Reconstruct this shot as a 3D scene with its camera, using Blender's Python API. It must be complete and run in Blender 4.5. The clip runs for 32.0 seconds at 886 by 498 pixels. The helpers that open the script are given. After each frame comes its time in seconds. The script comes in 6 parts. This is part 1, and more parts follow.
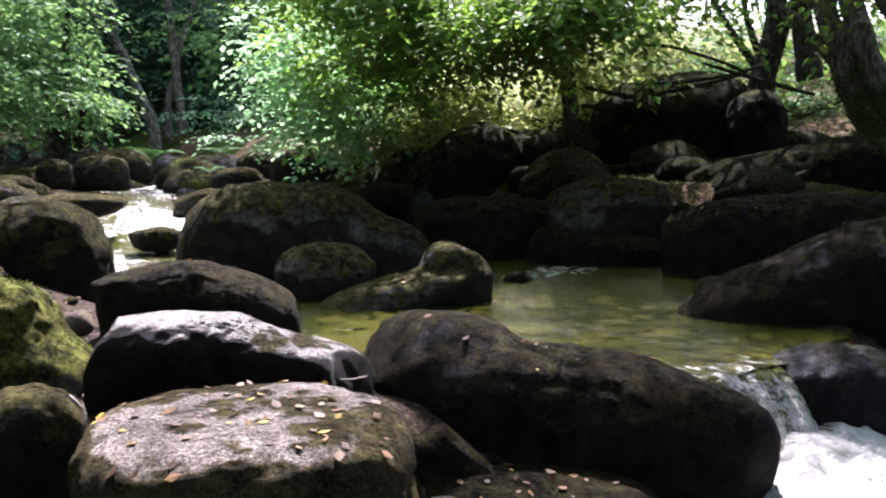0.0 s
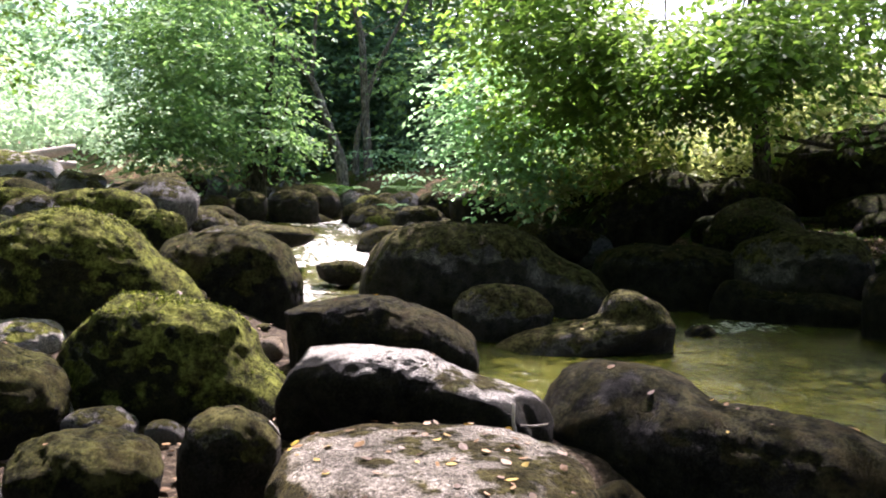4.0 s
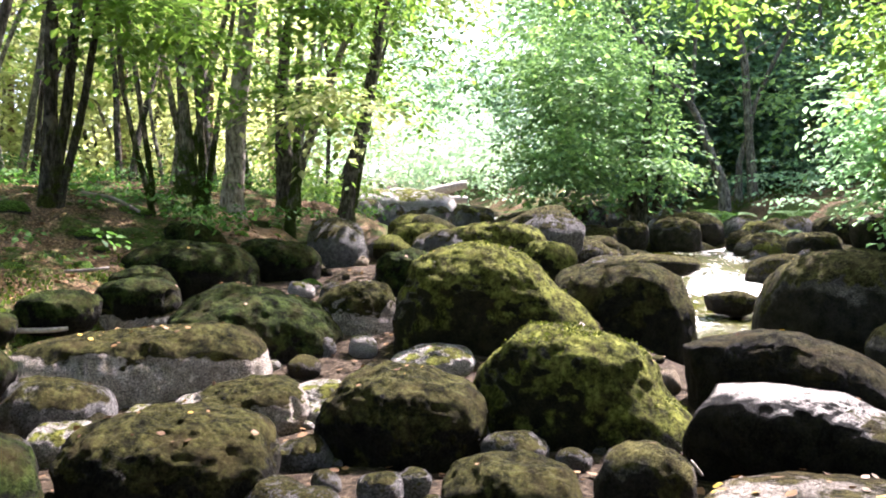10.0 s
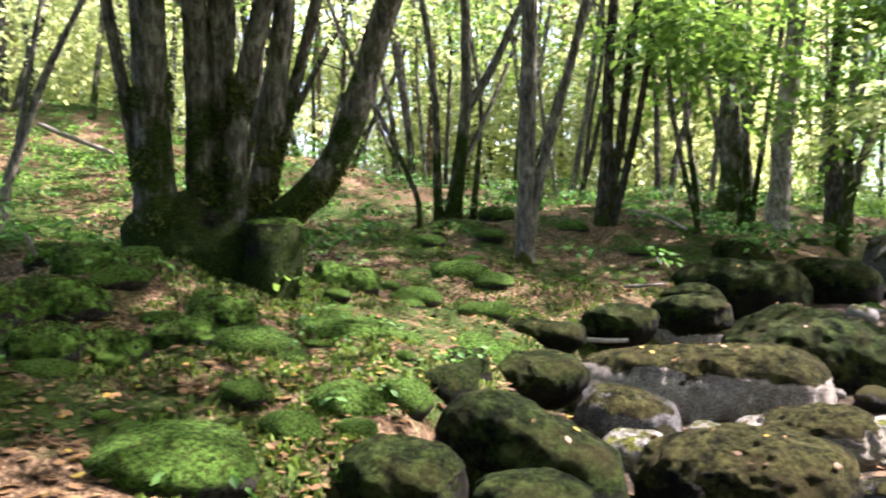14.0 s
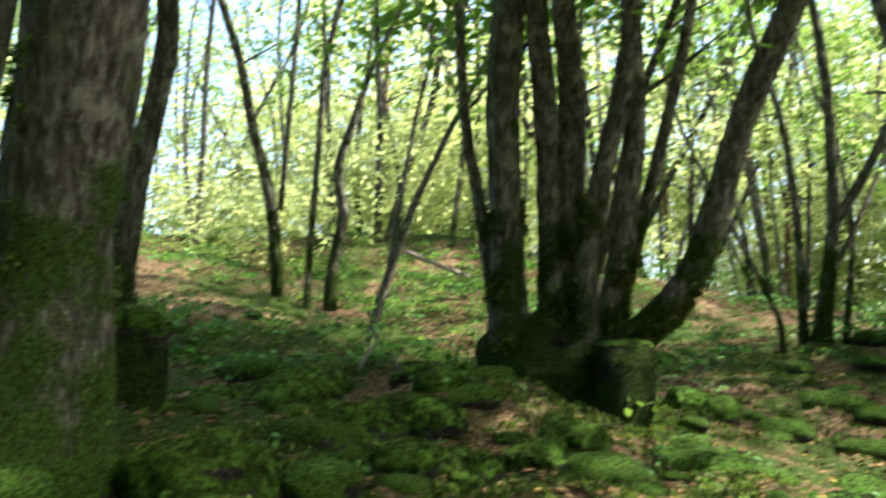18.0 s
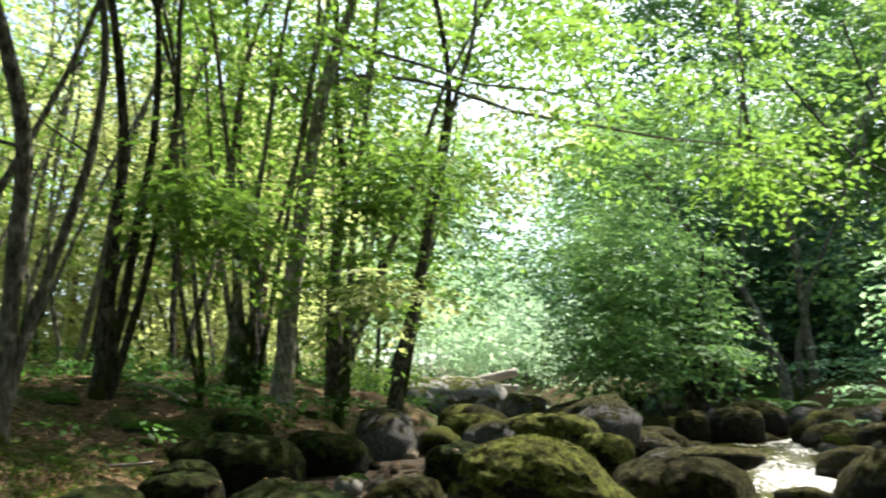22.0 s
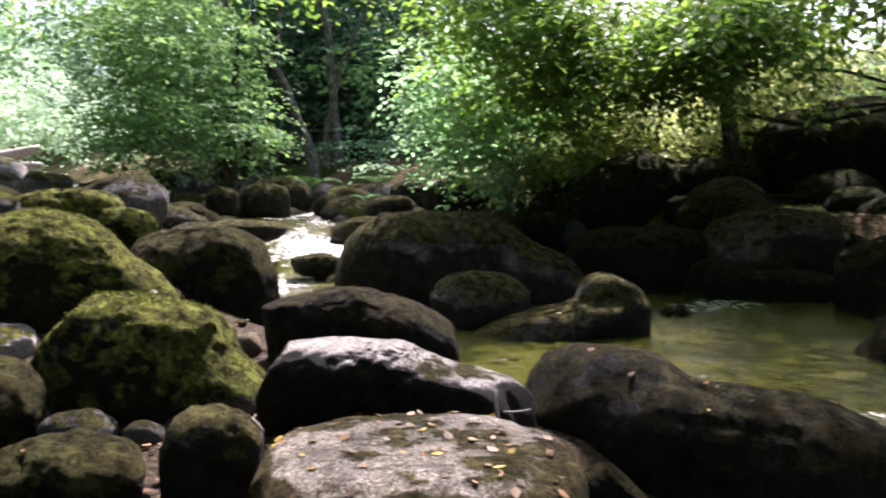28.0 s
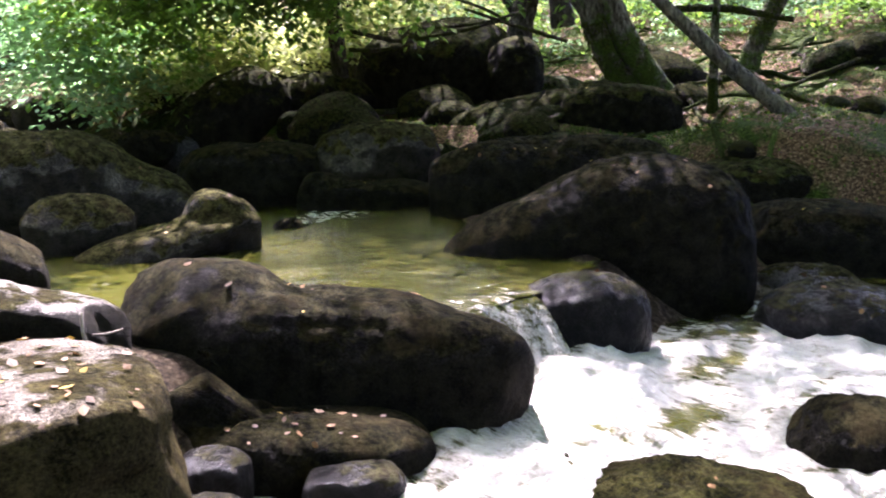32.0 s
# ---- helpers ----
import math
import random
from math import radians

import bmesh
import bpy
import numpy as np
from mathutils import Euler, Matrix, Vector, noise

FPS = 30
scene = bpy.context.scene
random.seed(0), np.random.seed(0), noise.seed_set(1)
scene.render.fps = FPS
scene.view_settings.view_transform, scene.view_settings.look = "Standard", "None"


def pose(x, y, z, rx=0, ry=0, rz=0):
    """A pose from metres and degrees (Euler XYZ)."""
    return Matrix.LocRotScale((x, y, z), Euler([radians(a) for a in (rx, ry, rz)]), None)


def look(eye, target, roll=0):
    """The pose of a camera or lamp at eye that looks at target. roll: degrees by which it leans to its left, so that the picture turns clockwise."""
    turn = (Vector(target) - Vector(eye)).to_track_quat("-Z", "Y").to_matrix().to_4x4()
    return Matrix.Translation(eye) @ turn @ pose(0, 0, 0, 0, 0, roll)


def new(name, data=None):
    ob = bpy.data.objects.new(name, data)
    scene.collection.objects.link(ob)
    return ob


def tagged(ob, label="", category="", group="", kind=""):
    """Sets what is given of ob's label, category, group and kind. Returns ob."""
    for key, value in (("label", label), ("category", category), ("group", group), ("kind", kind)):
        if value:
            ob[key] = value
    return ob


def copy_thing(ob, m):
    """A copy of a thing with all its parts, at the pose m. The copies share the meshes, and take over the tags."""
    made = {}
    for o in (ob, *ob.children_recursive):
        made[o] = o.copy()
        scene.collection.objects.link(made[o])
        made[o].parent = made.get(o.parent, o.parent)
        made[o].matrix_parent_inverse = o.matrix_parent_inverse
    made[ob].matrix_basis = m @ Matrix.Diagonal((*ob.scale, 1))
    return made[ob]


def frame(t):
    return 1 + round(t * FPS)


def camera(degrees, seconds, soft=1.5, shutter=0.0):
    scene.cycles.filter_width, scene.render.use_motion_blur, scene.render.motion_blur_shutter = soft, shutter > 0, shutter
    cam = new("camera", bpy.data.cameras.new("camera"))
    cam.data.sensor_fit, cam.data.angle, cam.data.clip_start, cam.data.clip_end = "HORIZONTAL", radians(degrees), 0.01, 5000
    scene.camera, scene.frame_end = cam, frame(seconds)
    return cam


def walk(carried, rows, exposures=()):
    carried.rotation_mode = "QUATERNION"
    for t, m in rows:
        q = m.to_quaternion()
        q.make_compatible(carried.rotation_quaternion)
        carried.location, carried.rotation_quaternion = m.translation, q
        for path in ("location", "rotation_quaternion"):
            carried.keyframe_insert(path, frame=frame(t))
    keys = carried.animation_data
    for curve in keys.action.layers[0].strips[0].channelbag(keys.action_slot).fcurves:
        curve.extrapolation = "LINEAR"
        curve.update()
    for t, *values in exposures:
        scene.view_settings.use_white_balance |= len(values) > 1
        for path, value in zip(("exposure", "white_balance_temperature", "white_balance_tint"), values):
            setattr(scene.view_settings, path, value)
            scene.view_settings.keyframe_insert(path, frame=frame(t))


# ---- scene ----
# the way of the camera: seconds, place, heading, tilt, lean
PATH = [
    (0.0, 0.187, -0.032, 1.115, -33.27, -6.10, 1.29),
    (0.5, 0.160, -0.030, 1.120, -31.38, -5.43, 1.10),
    (1.0, 0.147, -0.031, 1.123, -29.67, -5.07, 1.20),
    (1.5, 0.132, -0.025, 1.121, -27.90, -4.78, 1.30),
    (2.0, 0.126, -0.025, 1.117, -26.35, -4.08, 0.66),
    (2.5, 0.107, -0.014, 1.116, -24.43, -3.74, -0.08),
    (4.5, 0.134, 0.013, 1.136, -20.79, -3.38, -0.83),
    (5.0, 0.114, 0.003, 1.143, -18.53, -3.31, -0.92),
    (5.5, 0.095, -0.003, 1.152, -15.95, -2.53, -0.39),
    (6.0, 0.082, -0.004, 1.151, -12.91, -2.11, -0.34),
    (6.5, 0.070, -0.011, 1.157, -10.98, -1.85, 0.10),
    (7.0, 0.055, -0.008, 1.155, -9.67, -1.67, -0.39),
    (7.5, 0.046, -0.003, 1.159, -8.13, -1.73, -0.28),
    (8.0, 0.025, -0.012, 1.160, -5.92, -1.62, -0.00),
    (8.5, 0.010, -0.005, 1.164, -3.23, -1.70, 0.34),
    (9.0, 0.001, -0.001, 1.160, -0.12, -1.52, 0.84),
    (9.5, -0.000, 0.011, 1.159, 1.45, -1.70, 0.88),
    (10.0, -0.012, 0.012, 1.160, 1.61, -1.61, 0.67),
    (10.5, -0.040, 0.006, 1.165, 4.99, -1.12, 0.74),
    (11.0, -0.065, 0.010, 1.157, 9.14, -1.11, 1.20),
    (11.5, -0.088, 0.004, 1.157, 13.90, -1.13, 1.72),
    (12.0, -0.104, -0.017, 1.160, 18.93, -1.05, 1.55),
    (12.5, -0.129, -0.039, 1.168, 23.36, -0.66, 0.74),
    (13.0, -0.152, -0.046, 1.167, 26.87, -0.54, 0.01),
    (13.5, -0.176, -0.055, 1.169, 30.70, -0.43, -0.19),
    (14.0, -0.190, -0.061, 1.172, 34.70, -0.22, 0.40),
    (14.5, -0.217, -0.079, 1.184, 39.59, -0.14, 0.95),
    (15.0, -0.241, -0.101, 1.196, 44.45, 0.07, 0.55),
    (15.5, -0.281, -0.115, 1.185, 49.33, 0.08, -0.08),
    (16.5, -0.318, -0.055, 1.160, 58.80, 0.95, -0.35),
    (17.5, -0.349, 0.003, 1.149, 61.49, 3.84, -0.90),
    (18.0, -0.324, 0.017, 1.164, 56.63, 7.65, -0.90),
    (18.5, -0.295, 0.049, 1.170, 49.39, 9.36, -0.44),
    (19.0, -0.213, 0.038, 1.174, 42.48, 10.00, 0.38),
    (19.5, -0.178, 0.035, 1.178, 37.16, 9.47, 0.64),
    (20.0, -0.142, 0.072, 1.187, 31.63, 9.26, 1.20),
    (20.5, -0.097, 0.081, 1.196, 25.36, 9.44, 1.08),
    (21.0, -0.064, 0.101, 1.181, 17.62, 10.01, 0.74),
    (21.5, -0.036, 0.098, 1.190, 11.02, 11.00, 0.74),
    (22.0, -0.017, 0.092, 1.189, 4.83, 10.47, 0.79),
    (22.5, -0.011, 0.088, 1.179, 1.51, 9.81, 0.84),
    (23.0, -0.013, 0.101, 1.169, 0.91, 8.14, 0.57),
    (23.5, -0.004, 0.108, 1.160, -0.01, 6.16, 0.32),
    (24.0, 0.011, 0.100, 1.158, -1.12, 4.31, 0.18),
    (24.5, 0.004, 0.102, 1.148, -3.15, 2.77, 0.05),
    (25.0, 0.014, 0.112, 1.140, -5.48, 1.85, 0.61),
    (25.5, 0.031, 0.102, 1.134, -8.36, 0.90, 0.79),
    (27.5, 0.099, 0.053, 1.126, -20.07, -3.19, 0.61),
    (28.0, 0.122, 0.035, 1.128, -23.94, -4.10, 1.16),
    (28.5, 0.141, 0.017, 1.115, -28.56, -4.90, 1.42),
    (29.0, 0.151, 0.008, 1.117, -32.29, -6.23, 0.97),
    (29.5, 0.168, -0.001, 1.115, -34.76, -6.74, 0.97),
    (30.0, 0.189, -0.010, 1.103, -37.39, -7.29, 0.71),
    (30.5, 0.200, -0.010, 1.098, -39.54, -8.24, 1.26),
    (31.0, 0.222, -0.031, 1.089, -42.11, -8.92, 1.34),
    (31.5, 0.232, -0.050, 1.091, -45.08, -9.43, 1.10),
    (32.0, 0.241, -0.075, 1.083, -47.64, -9.80, 1.47),
]
cam = camera(53.1, 32.0, soft=1.9, shutter=0.5)
walk(cam, [(r[0], pose(r[1], r[2], r[3], 90 + r[5], r[6], r[4])) for r in PATH], exposures=[
    (0.0, 2.4, 5450, 36), (2.5, 2.45, 5750, 34), (6.0, 2.4, 5850, 31), (9.0, 2.95, 5750, 32), (13.0, 2.8, 5750, 30), (15.5, 3.05, 5650, 29), (18.0, 2.35, 5900, 8), (19.0, 1.5, 6200, 5),
    (21.0, 1.85, 6050, 12), (23.0, 1.75, 5950, 10), (25.0, 1.9, 6050, 24), (28.0, 2.15, 5750, 33), (31.0, 2.5, 5650, 41), (32.0, 3.15, 5700, 40)])

# sky and sun
SUN_AZ, SUN_EL = radians(38), radians(52)       # clockwise from straight ahead
world = bpy.data.worlds.new("sky")
scene.world = world
world.use_nodes = True
wn = world.node_tree
sky = wn.nodes.new("ShaderNodeTexSky")
sky.sky_type, sky.sun_disc = "NISHITA", False
sky.sun_elevation, sky.sun_rotation = SUN_EL, SUN_AZ
sky.air_density, sky.dust_density = 1.0, 4.0
wn.nodes["Background"].inputs[1].default_value = 0.15
wn.links.new(sky.outputs[0], wn.nodes["Background"].inputs[0])
sun_data = bpy.data.lights.new("sun", "SUN")
sun_data.energy, sun_data.angle, sun_data.color = 5.0, radians(0.6), (1.0, 0.93, 0.8)
sun = new("sun", sun_data)
to_sun = Vector((math.sin(SUN_AZ) * math.cos(SUN_EL), math.cos(SUN_AZ) * math.cos(SUN_EL), math.sin(SUN_EL)))
sun.matrix_world = look(to_sun * 60, (0, 0, 0))


# ---- materials ----
def material(name):
    m = bpy.data.materials.new(name)
    m.use_nodes = True
    n = m.node_tree.nodes
    return m, n, m.node_tree.links, n["Principled BSDF"]


def texture(n, l, scale, detail=6, rough=0.6, kind="noise", coord="Object"):
    c = n.new("ShaderNodeTexCoord")
    t = n.new("ShaderNodeTexNoise" if kind == "noise" else "ShaderNodeTexVoronoi")
    t.inputs["Scale"].default_value = scale
    if kind == "noise":
        t.inputs["Detail"].default_value, t.inputs["Roughness"].default_value = detail, rough
    l.new(c.outputs[coord], t.inputs["Vector"])
    return t.outputs[0]


def ramp(n, l, source, *stops):
    r = n.new("ShaderNodeValToRGB")
    e = r.color_ramp.elements
    while len(e) < len(stops):
        e.new(0.5)
    for k, (p, c) in zip(e, stops):
        k.position = p
        k.color = (*c, 1) if isinstance(c, tuple) else (c, c, c, 1)
    l.new(source, r.inputs[0])
    return r.outputs[0]


def mix(n, l, fac, a, b, mode="MIX"):
    x = n.new("ShaderNodeMix")
    x.data_type, x.blend_type = "RGBA", mode
    for sock, v in ((x.inputs[0], fac), (x.inputs[6], a), (x.inputs[7], b)):
        if isinstance(v, (int, float)):
            sock.default_value = v if sock == x.inputs[0] else (v, v, v, 1)
        elif isinstance(v, tuple):
            sock.default_value = (*v, 1)
        else:
            l.new(v, sock)
    return x.outputs[2]


def calc(n, l, op, a, b=0.0, c=None, clamp=False):
    x = n.new("ShaderNodeMath")
    x.operation, x.use_clamp = op, clamp
    for sock, v in zip(x.inputs, (a, b) if c is None else (a, b, c)):
        if isinstance(v, (int, float)):
            sock.default_value = v
        else:
            l.new(v, sock)
    return x.outputs[0]


def bump(n, l, p, height, strength, distance):
    b = n.new("ShaderNodeBump")
    b.inputs["Strength"].default_value, b.inputs["Distance"].default_value = strength, distance
    l.new(height, b.inputs["Height"])
    l.new(b.outputs[0], p.inputs["Normal"])


def rock_material(name, base, pale, moss, cover, low=-1.0, gloss=0.75, moss2=None, shade_film=0.0, side_tones=((0.004, 0.0037, 0.0028), (0.028, 0.025, 0.015))):
    """Granite with moss on what faces up. cover: 0 bare to 1 all moss. low: height above the stone's middle under which it is scoured bare."""
    m, n, l, p = material(name)
    big = texture(n, l, 2.2, 5)
    mid = texture(n, l, 9, 8, 0.7)
    fine = texture(n, l, 90, 6, 0.75)
    sand = texture(n, l, 260, 4, 0.7)
    grain = ramp(n, l, mid, (0.4, base), (0.52, tuple(0.6 * a + 0.4 * b for a, b in zip(base, pale))), (0.63, pale))
    speck = ramp(n, l, fine, (0.41, 0.4), (0.51, 1.0), (0.61, 1.5))
    stone = mix(n, l, 1.0, grain, speck, "MULTIPLY")
    stone = mix(n, l, 1.0, stone, ramp(n, l, sand, (0.43, 0.45), (0.51, 1.0), (0.59, 1.7)), "MULTIPLY")
    lichen = ramp(n, l, texture(n, l, 14, 4, 0.6), (0.66, 0.0), (0.7, 0.6))
    stone = mix(n, l, lichen, stone, tuple(min(1.0, c * 1.6 + 0.03) for c in pale))
    geo = n.new("ShaderNodeNewGeometry")
    sep = n.new("ShaderNodeSeparateXYZ")
    l.new(geo.outputs["Normal"], sep.inputs[0])
    # steep and downward faces painted darker: shade put into the stone colour
    if shade_film:
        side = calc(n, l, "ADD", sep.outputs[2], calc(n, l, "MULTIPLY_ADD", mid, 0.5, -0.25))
        stone = mix(n, l, ramp(n, l, side, (shade_film, 1.0), (shade_film + 0.16, 0.0)), stone, mix(n, l, ramp(n, l, calc(n, l, "MULTIPLY_ADD", mid, 0.5, calc(n, l, "MULTIPLY", fine, 0.5)), (0.42, 0.0), (0.6, 1.0)), *side_tones))
    up = calc(n, l, "MULTIPLY_ADD", sep.outputs[2], 0.95, cover - 1.08)
    f = calc(n, l, "ADD", up, calc(n, l, "MULTIPLY_ADD", big, 2.2, -0.85))
    f = calc(n, l, "ADD", f, calc(n, l, "MULTIPLY_ADD", mid, 0.9, -0.45))
    if low > -1.0:
        tc = n.new("ShaderNodeTexCoord")
        s2 = n.new("ShaderNodeSeparateXYZ")
        l.new(tc.outputs["Object"], s2.inputs[0])
        edge = calc(n, l, "MULTIPLY_ADD", big, 0.16, s2.outputs[2])
        f = calc(n, l, "SUBTRACT", f, ramp(n, l, calc(n, l, "SUBTRACT", edge, low - 0.5), (0.5, 1.0), (0.62, 0.0)))
    fac = ramp(n, l, f, (0.0, 0.0), (0.16, 1.0))
    tuft = calc(n, l, "ADD", calc(n, l, "MULTIPLY", texture(n, l, 45, 8, 0.8), 0.55), calc(n, l, "MULTIPLY", texture(n, l, 13, 4, 0.6), 0.45))
    dark = moss2 or tuple(c * 0.12 for c in moss)
    green = ramp(n, l, tuft, (0.42, dark), (0.5, tuple(c * 0.7 for c in moss)), (0.59, tuple(min(1, c * 1.9) for c in moss)))
    green = mix(n, l, ramp(n, l, texture(n, l, 5, 4), (0.48, 0.0), (0.7, 0.35)), green, (0.085, 0.06, 0.024))
    l.new(mix(n, l, fac, stone, green), p.inputs["Base Color"])
    l.new(mix(n, l, fac, gloss, 0.95), p.inputs["Roughness"])
    p.inputs["Specular IOR Level"].default_value = 0.2 if gloss < 0.4 else 0.05
    h = calc(n, l, "ADD", calc(n, l, "MULTIPLY", mid, 0.7), calc(n, l, "MULTIPLY_ADD", fine, 0.6, calc(n, l, "MULTIPLY", sand, 0.22)))
    h = calc(n, l, "ADD", h, calc(n, l, "MULTIPLY", calc(n, l, "MULTIPLY", tuft, fac), 1.6))
    bump(n, l, p, h, 1.0, 0.065)
    return m


MOSS, DARKMOSS = (0.125, 0.135, 0.024), (0.045, 0.044, 0.012)
ROCKS = {
    "dark": rock_material("dark_granite", (0.007, 0.0062, 0.005), (0.045, 0.04, 0.033), (0.028, 0.026, 0.010), 0.42, gloss=0.7, shade_film=0.4),
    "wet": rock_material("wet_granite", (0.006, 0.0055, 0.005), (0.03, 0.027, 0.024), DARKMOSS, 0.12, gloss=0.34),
    # side tones here are the brown moss of its slopes
    "sun": rock_material("leafy_granite", (0.20, 0.175, 0.14), (0.50, 0.45, 0.375), (0.06, 0.053, 0.017), -0.02, gloss=0.8, shade_film=0.8, side_tones=((0.014, 0.012, 0.005), (0.125, 0.102, 0.036))),
    # pale top, dark sides: sunlight and shade partly put into the colour
    "sunbare": rock_material("scoured_granite", (0.24, 0.22, 0.19), (0.58, 0.545, 0.49), DARKMOSS, -0.15, gloss=0.6, shade_film=0.72),
    "grey": rock_material("grey_stone", (0.07, 0.066, 0.061), (0.21, 0.20, 0.185), DARKMOSS, 0.25, gloss=0.6),
    "tan": rock_material("tan_stone", (0.20, 0.155, 0.10), (0.36, 0.29, 0.20), DARKMOSS, 0.05, gloss=0.6),
    "white": rock_material("pale_stone", (0.26, 0.24, 0.21), (0.46, 0.43, 0.38), MOSS, 0.08, gloss=0.7),
    "moss": rock_material("mossy_granite", (0.05, 0.044, 0.036), (0.26, 0.235, 0.195), MOSS, 0.80, gloss=0.75, shade_film=0.2, side_tones=((0.009, 0.0085, 0.004), (0.04, 0.036, 0.016))),
    "mossdark": rock_material("dark_mossy_granite", (0.012, 0.0105, 0.0085), (0.075, 0.065, 0.052), DARKMOSS, 0.75, gloss=0.65, shade_film=0.36),
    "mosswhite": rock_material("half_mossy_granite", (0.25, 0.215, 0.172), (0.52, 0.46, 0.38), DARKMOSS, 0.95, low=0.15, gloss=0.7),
    "mosspatch": rock_material("patchy_granite", (0.05, 0.043, 0.036), (0.30, 0.27, 0.22), DARKMOSS, 0.62, gloss=0.7, shade_film=0.3),
    "mossblack": rock_material("black_mossy_granite", (0.012, 0.0105, 0.0085), (0.065, 0.057, 0.046), (0.027, 0.04, 0.008), 0.84, gloss=0.7, shade_film=0.42),
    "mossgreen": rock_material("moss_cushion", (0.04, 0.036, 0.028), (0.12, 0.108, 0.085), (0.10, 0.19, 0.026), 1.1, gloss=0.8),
    "brown": rock_material("brown_granite", (0.05, 0.044, 0.035), (0.20, 0.174, 0.138), (0.075, 0.07, 0.022), 0.5, gloss=0.6, shade_film=0.16, side_tones=((0.012, 0.0105, 0.008), (0.055, 0.047, 0.034))),
    "bank": rock_material("bank_granite", (0.012, 0.0105, 0.008), (0.045, 0.04, 0.03), (0.045, 0.052, 0.011), 0.55, gloss=0.85, shade_film=0.2),
}


def ground_material():
    m, n, l, p = material("forest_floor")
    at = n.new("ShaderNodeAttribute")
    at.attribute_name = "bed"
    big = texture(n, l, 0.9, 5)
    mid = texture(n, l, 6, 8, 0.7)
    fine = texture(n, l, 38, 8, 0.75)
    litter = ramp(n, l, fine, (0.38, (0.026, 0.017, 0.010)), (0.49, (0.10, 0.062, 0.032)), (0.57, (0.25, 0.16, 0.085)), (0.66, (0.45, 0.33, 0.20)))
    green = ramp(n, l, fine, (0.36, (0.008, 0.014, 0.003)), (0.52, (0.04, 0.068, 0.01)), (0.7, (0.11, 0.145, 0.025)))
    fac = ramp(n, l, calc(n, l, "ADD", calc(n, l, "MULTIPLY", big, 0.75), calc(n, l, "MULTIPLY", mid, 0.35)), (0.515, 0.0), (0.59, 1.0))
    floor = mix(n, l, fac, litter, green)
    gravel = ramp(n, l, texture(n, l, 26, 6, 0.7), (0.36, (0.012, 0.0085, 0.005)), (0.52, (0.052, 0.037, 0.022)), (0.72, (0.17, 0.132, 0.085)))
    l.new(mix(n, l, at.outputs["Fac"], floor, gravel), p.inputs["Base Color"])
    p.inputs["Roughness"].default_value = 0.9
    p.inputs["Specular IOR Level"].default_value = 0.08
    bump(n, l, p, calc(n, l, "ADD", fine, calc(n, l, "MULTIPLY", mid, 0.8)), 0.9, 0.05)
    return m


def water_material():
    m, n, l, p = material("stream_water")
    at = n.new("ShaderNodeAttribute")
    at.attribute_name = "foam"
    tc = n.new("ShaderNodeTexCoord")
    mp = n.new("ShaderNodeMapping")
    l.new(tc.outputs["Object"], mp.inputs[0])
    r1 = texture(n, l, 5.5, 3, 0.55)
    r2 = texture(n, l, 22, 4, 0.6)
    mp.inputs["Scale"].default_value = (1.0, 0.32, 1.0)
    tx = n.new("ShaderNodeTexNoise")
    tx.inputs["Scale"].default_value, tx.inputs["Detail"].default_value, tx.inputs["Roughness"].default_value = 19, 8, 0.72
    l.new(mp.outputs[0], tx.inputs["Vector"])
    streak = tx.outputs[0]
    churn = texture(n, l, 5, 5, 0.65)
    f = calc(n, l, "ADD", at.outputs["Fac"], calc(n, l, "MULTIPLY_ADD", streak, 2.0, -1.0))
    f = calc(n, l, "ADD", f, calc(n, l, "MULTIPLY_ADD", churn, 1.4, -0.7))
    fac = ramp(n, l, f, (0.35, 0.0), (0.62, 0.55), (0.95, 1.0))
    body = mix(n, l, texture(n, l, 1.6, 3), (0.022, 0.026, 0.004), (0.064, 0.062, 0.009))
    l.new(mix(n, l, fac, body, (0.47, 0.455, 0.40)), p.inputs["Base Color"])
    l.new(mix(n, l, fac, 0.06, 0.6), p.inputs["Roughness"])
    p.inputs["IOR"].default_value = 1.33
    bump(n, l, p, calc(n, l, "ADD", r1, calc(n, l, "MULTIPLY", r2, calc(n, l, "MULTIPLY_ADD", at.outputs["Fac"], 1.2, 0.3))), 0.6, 0.05)
    return m


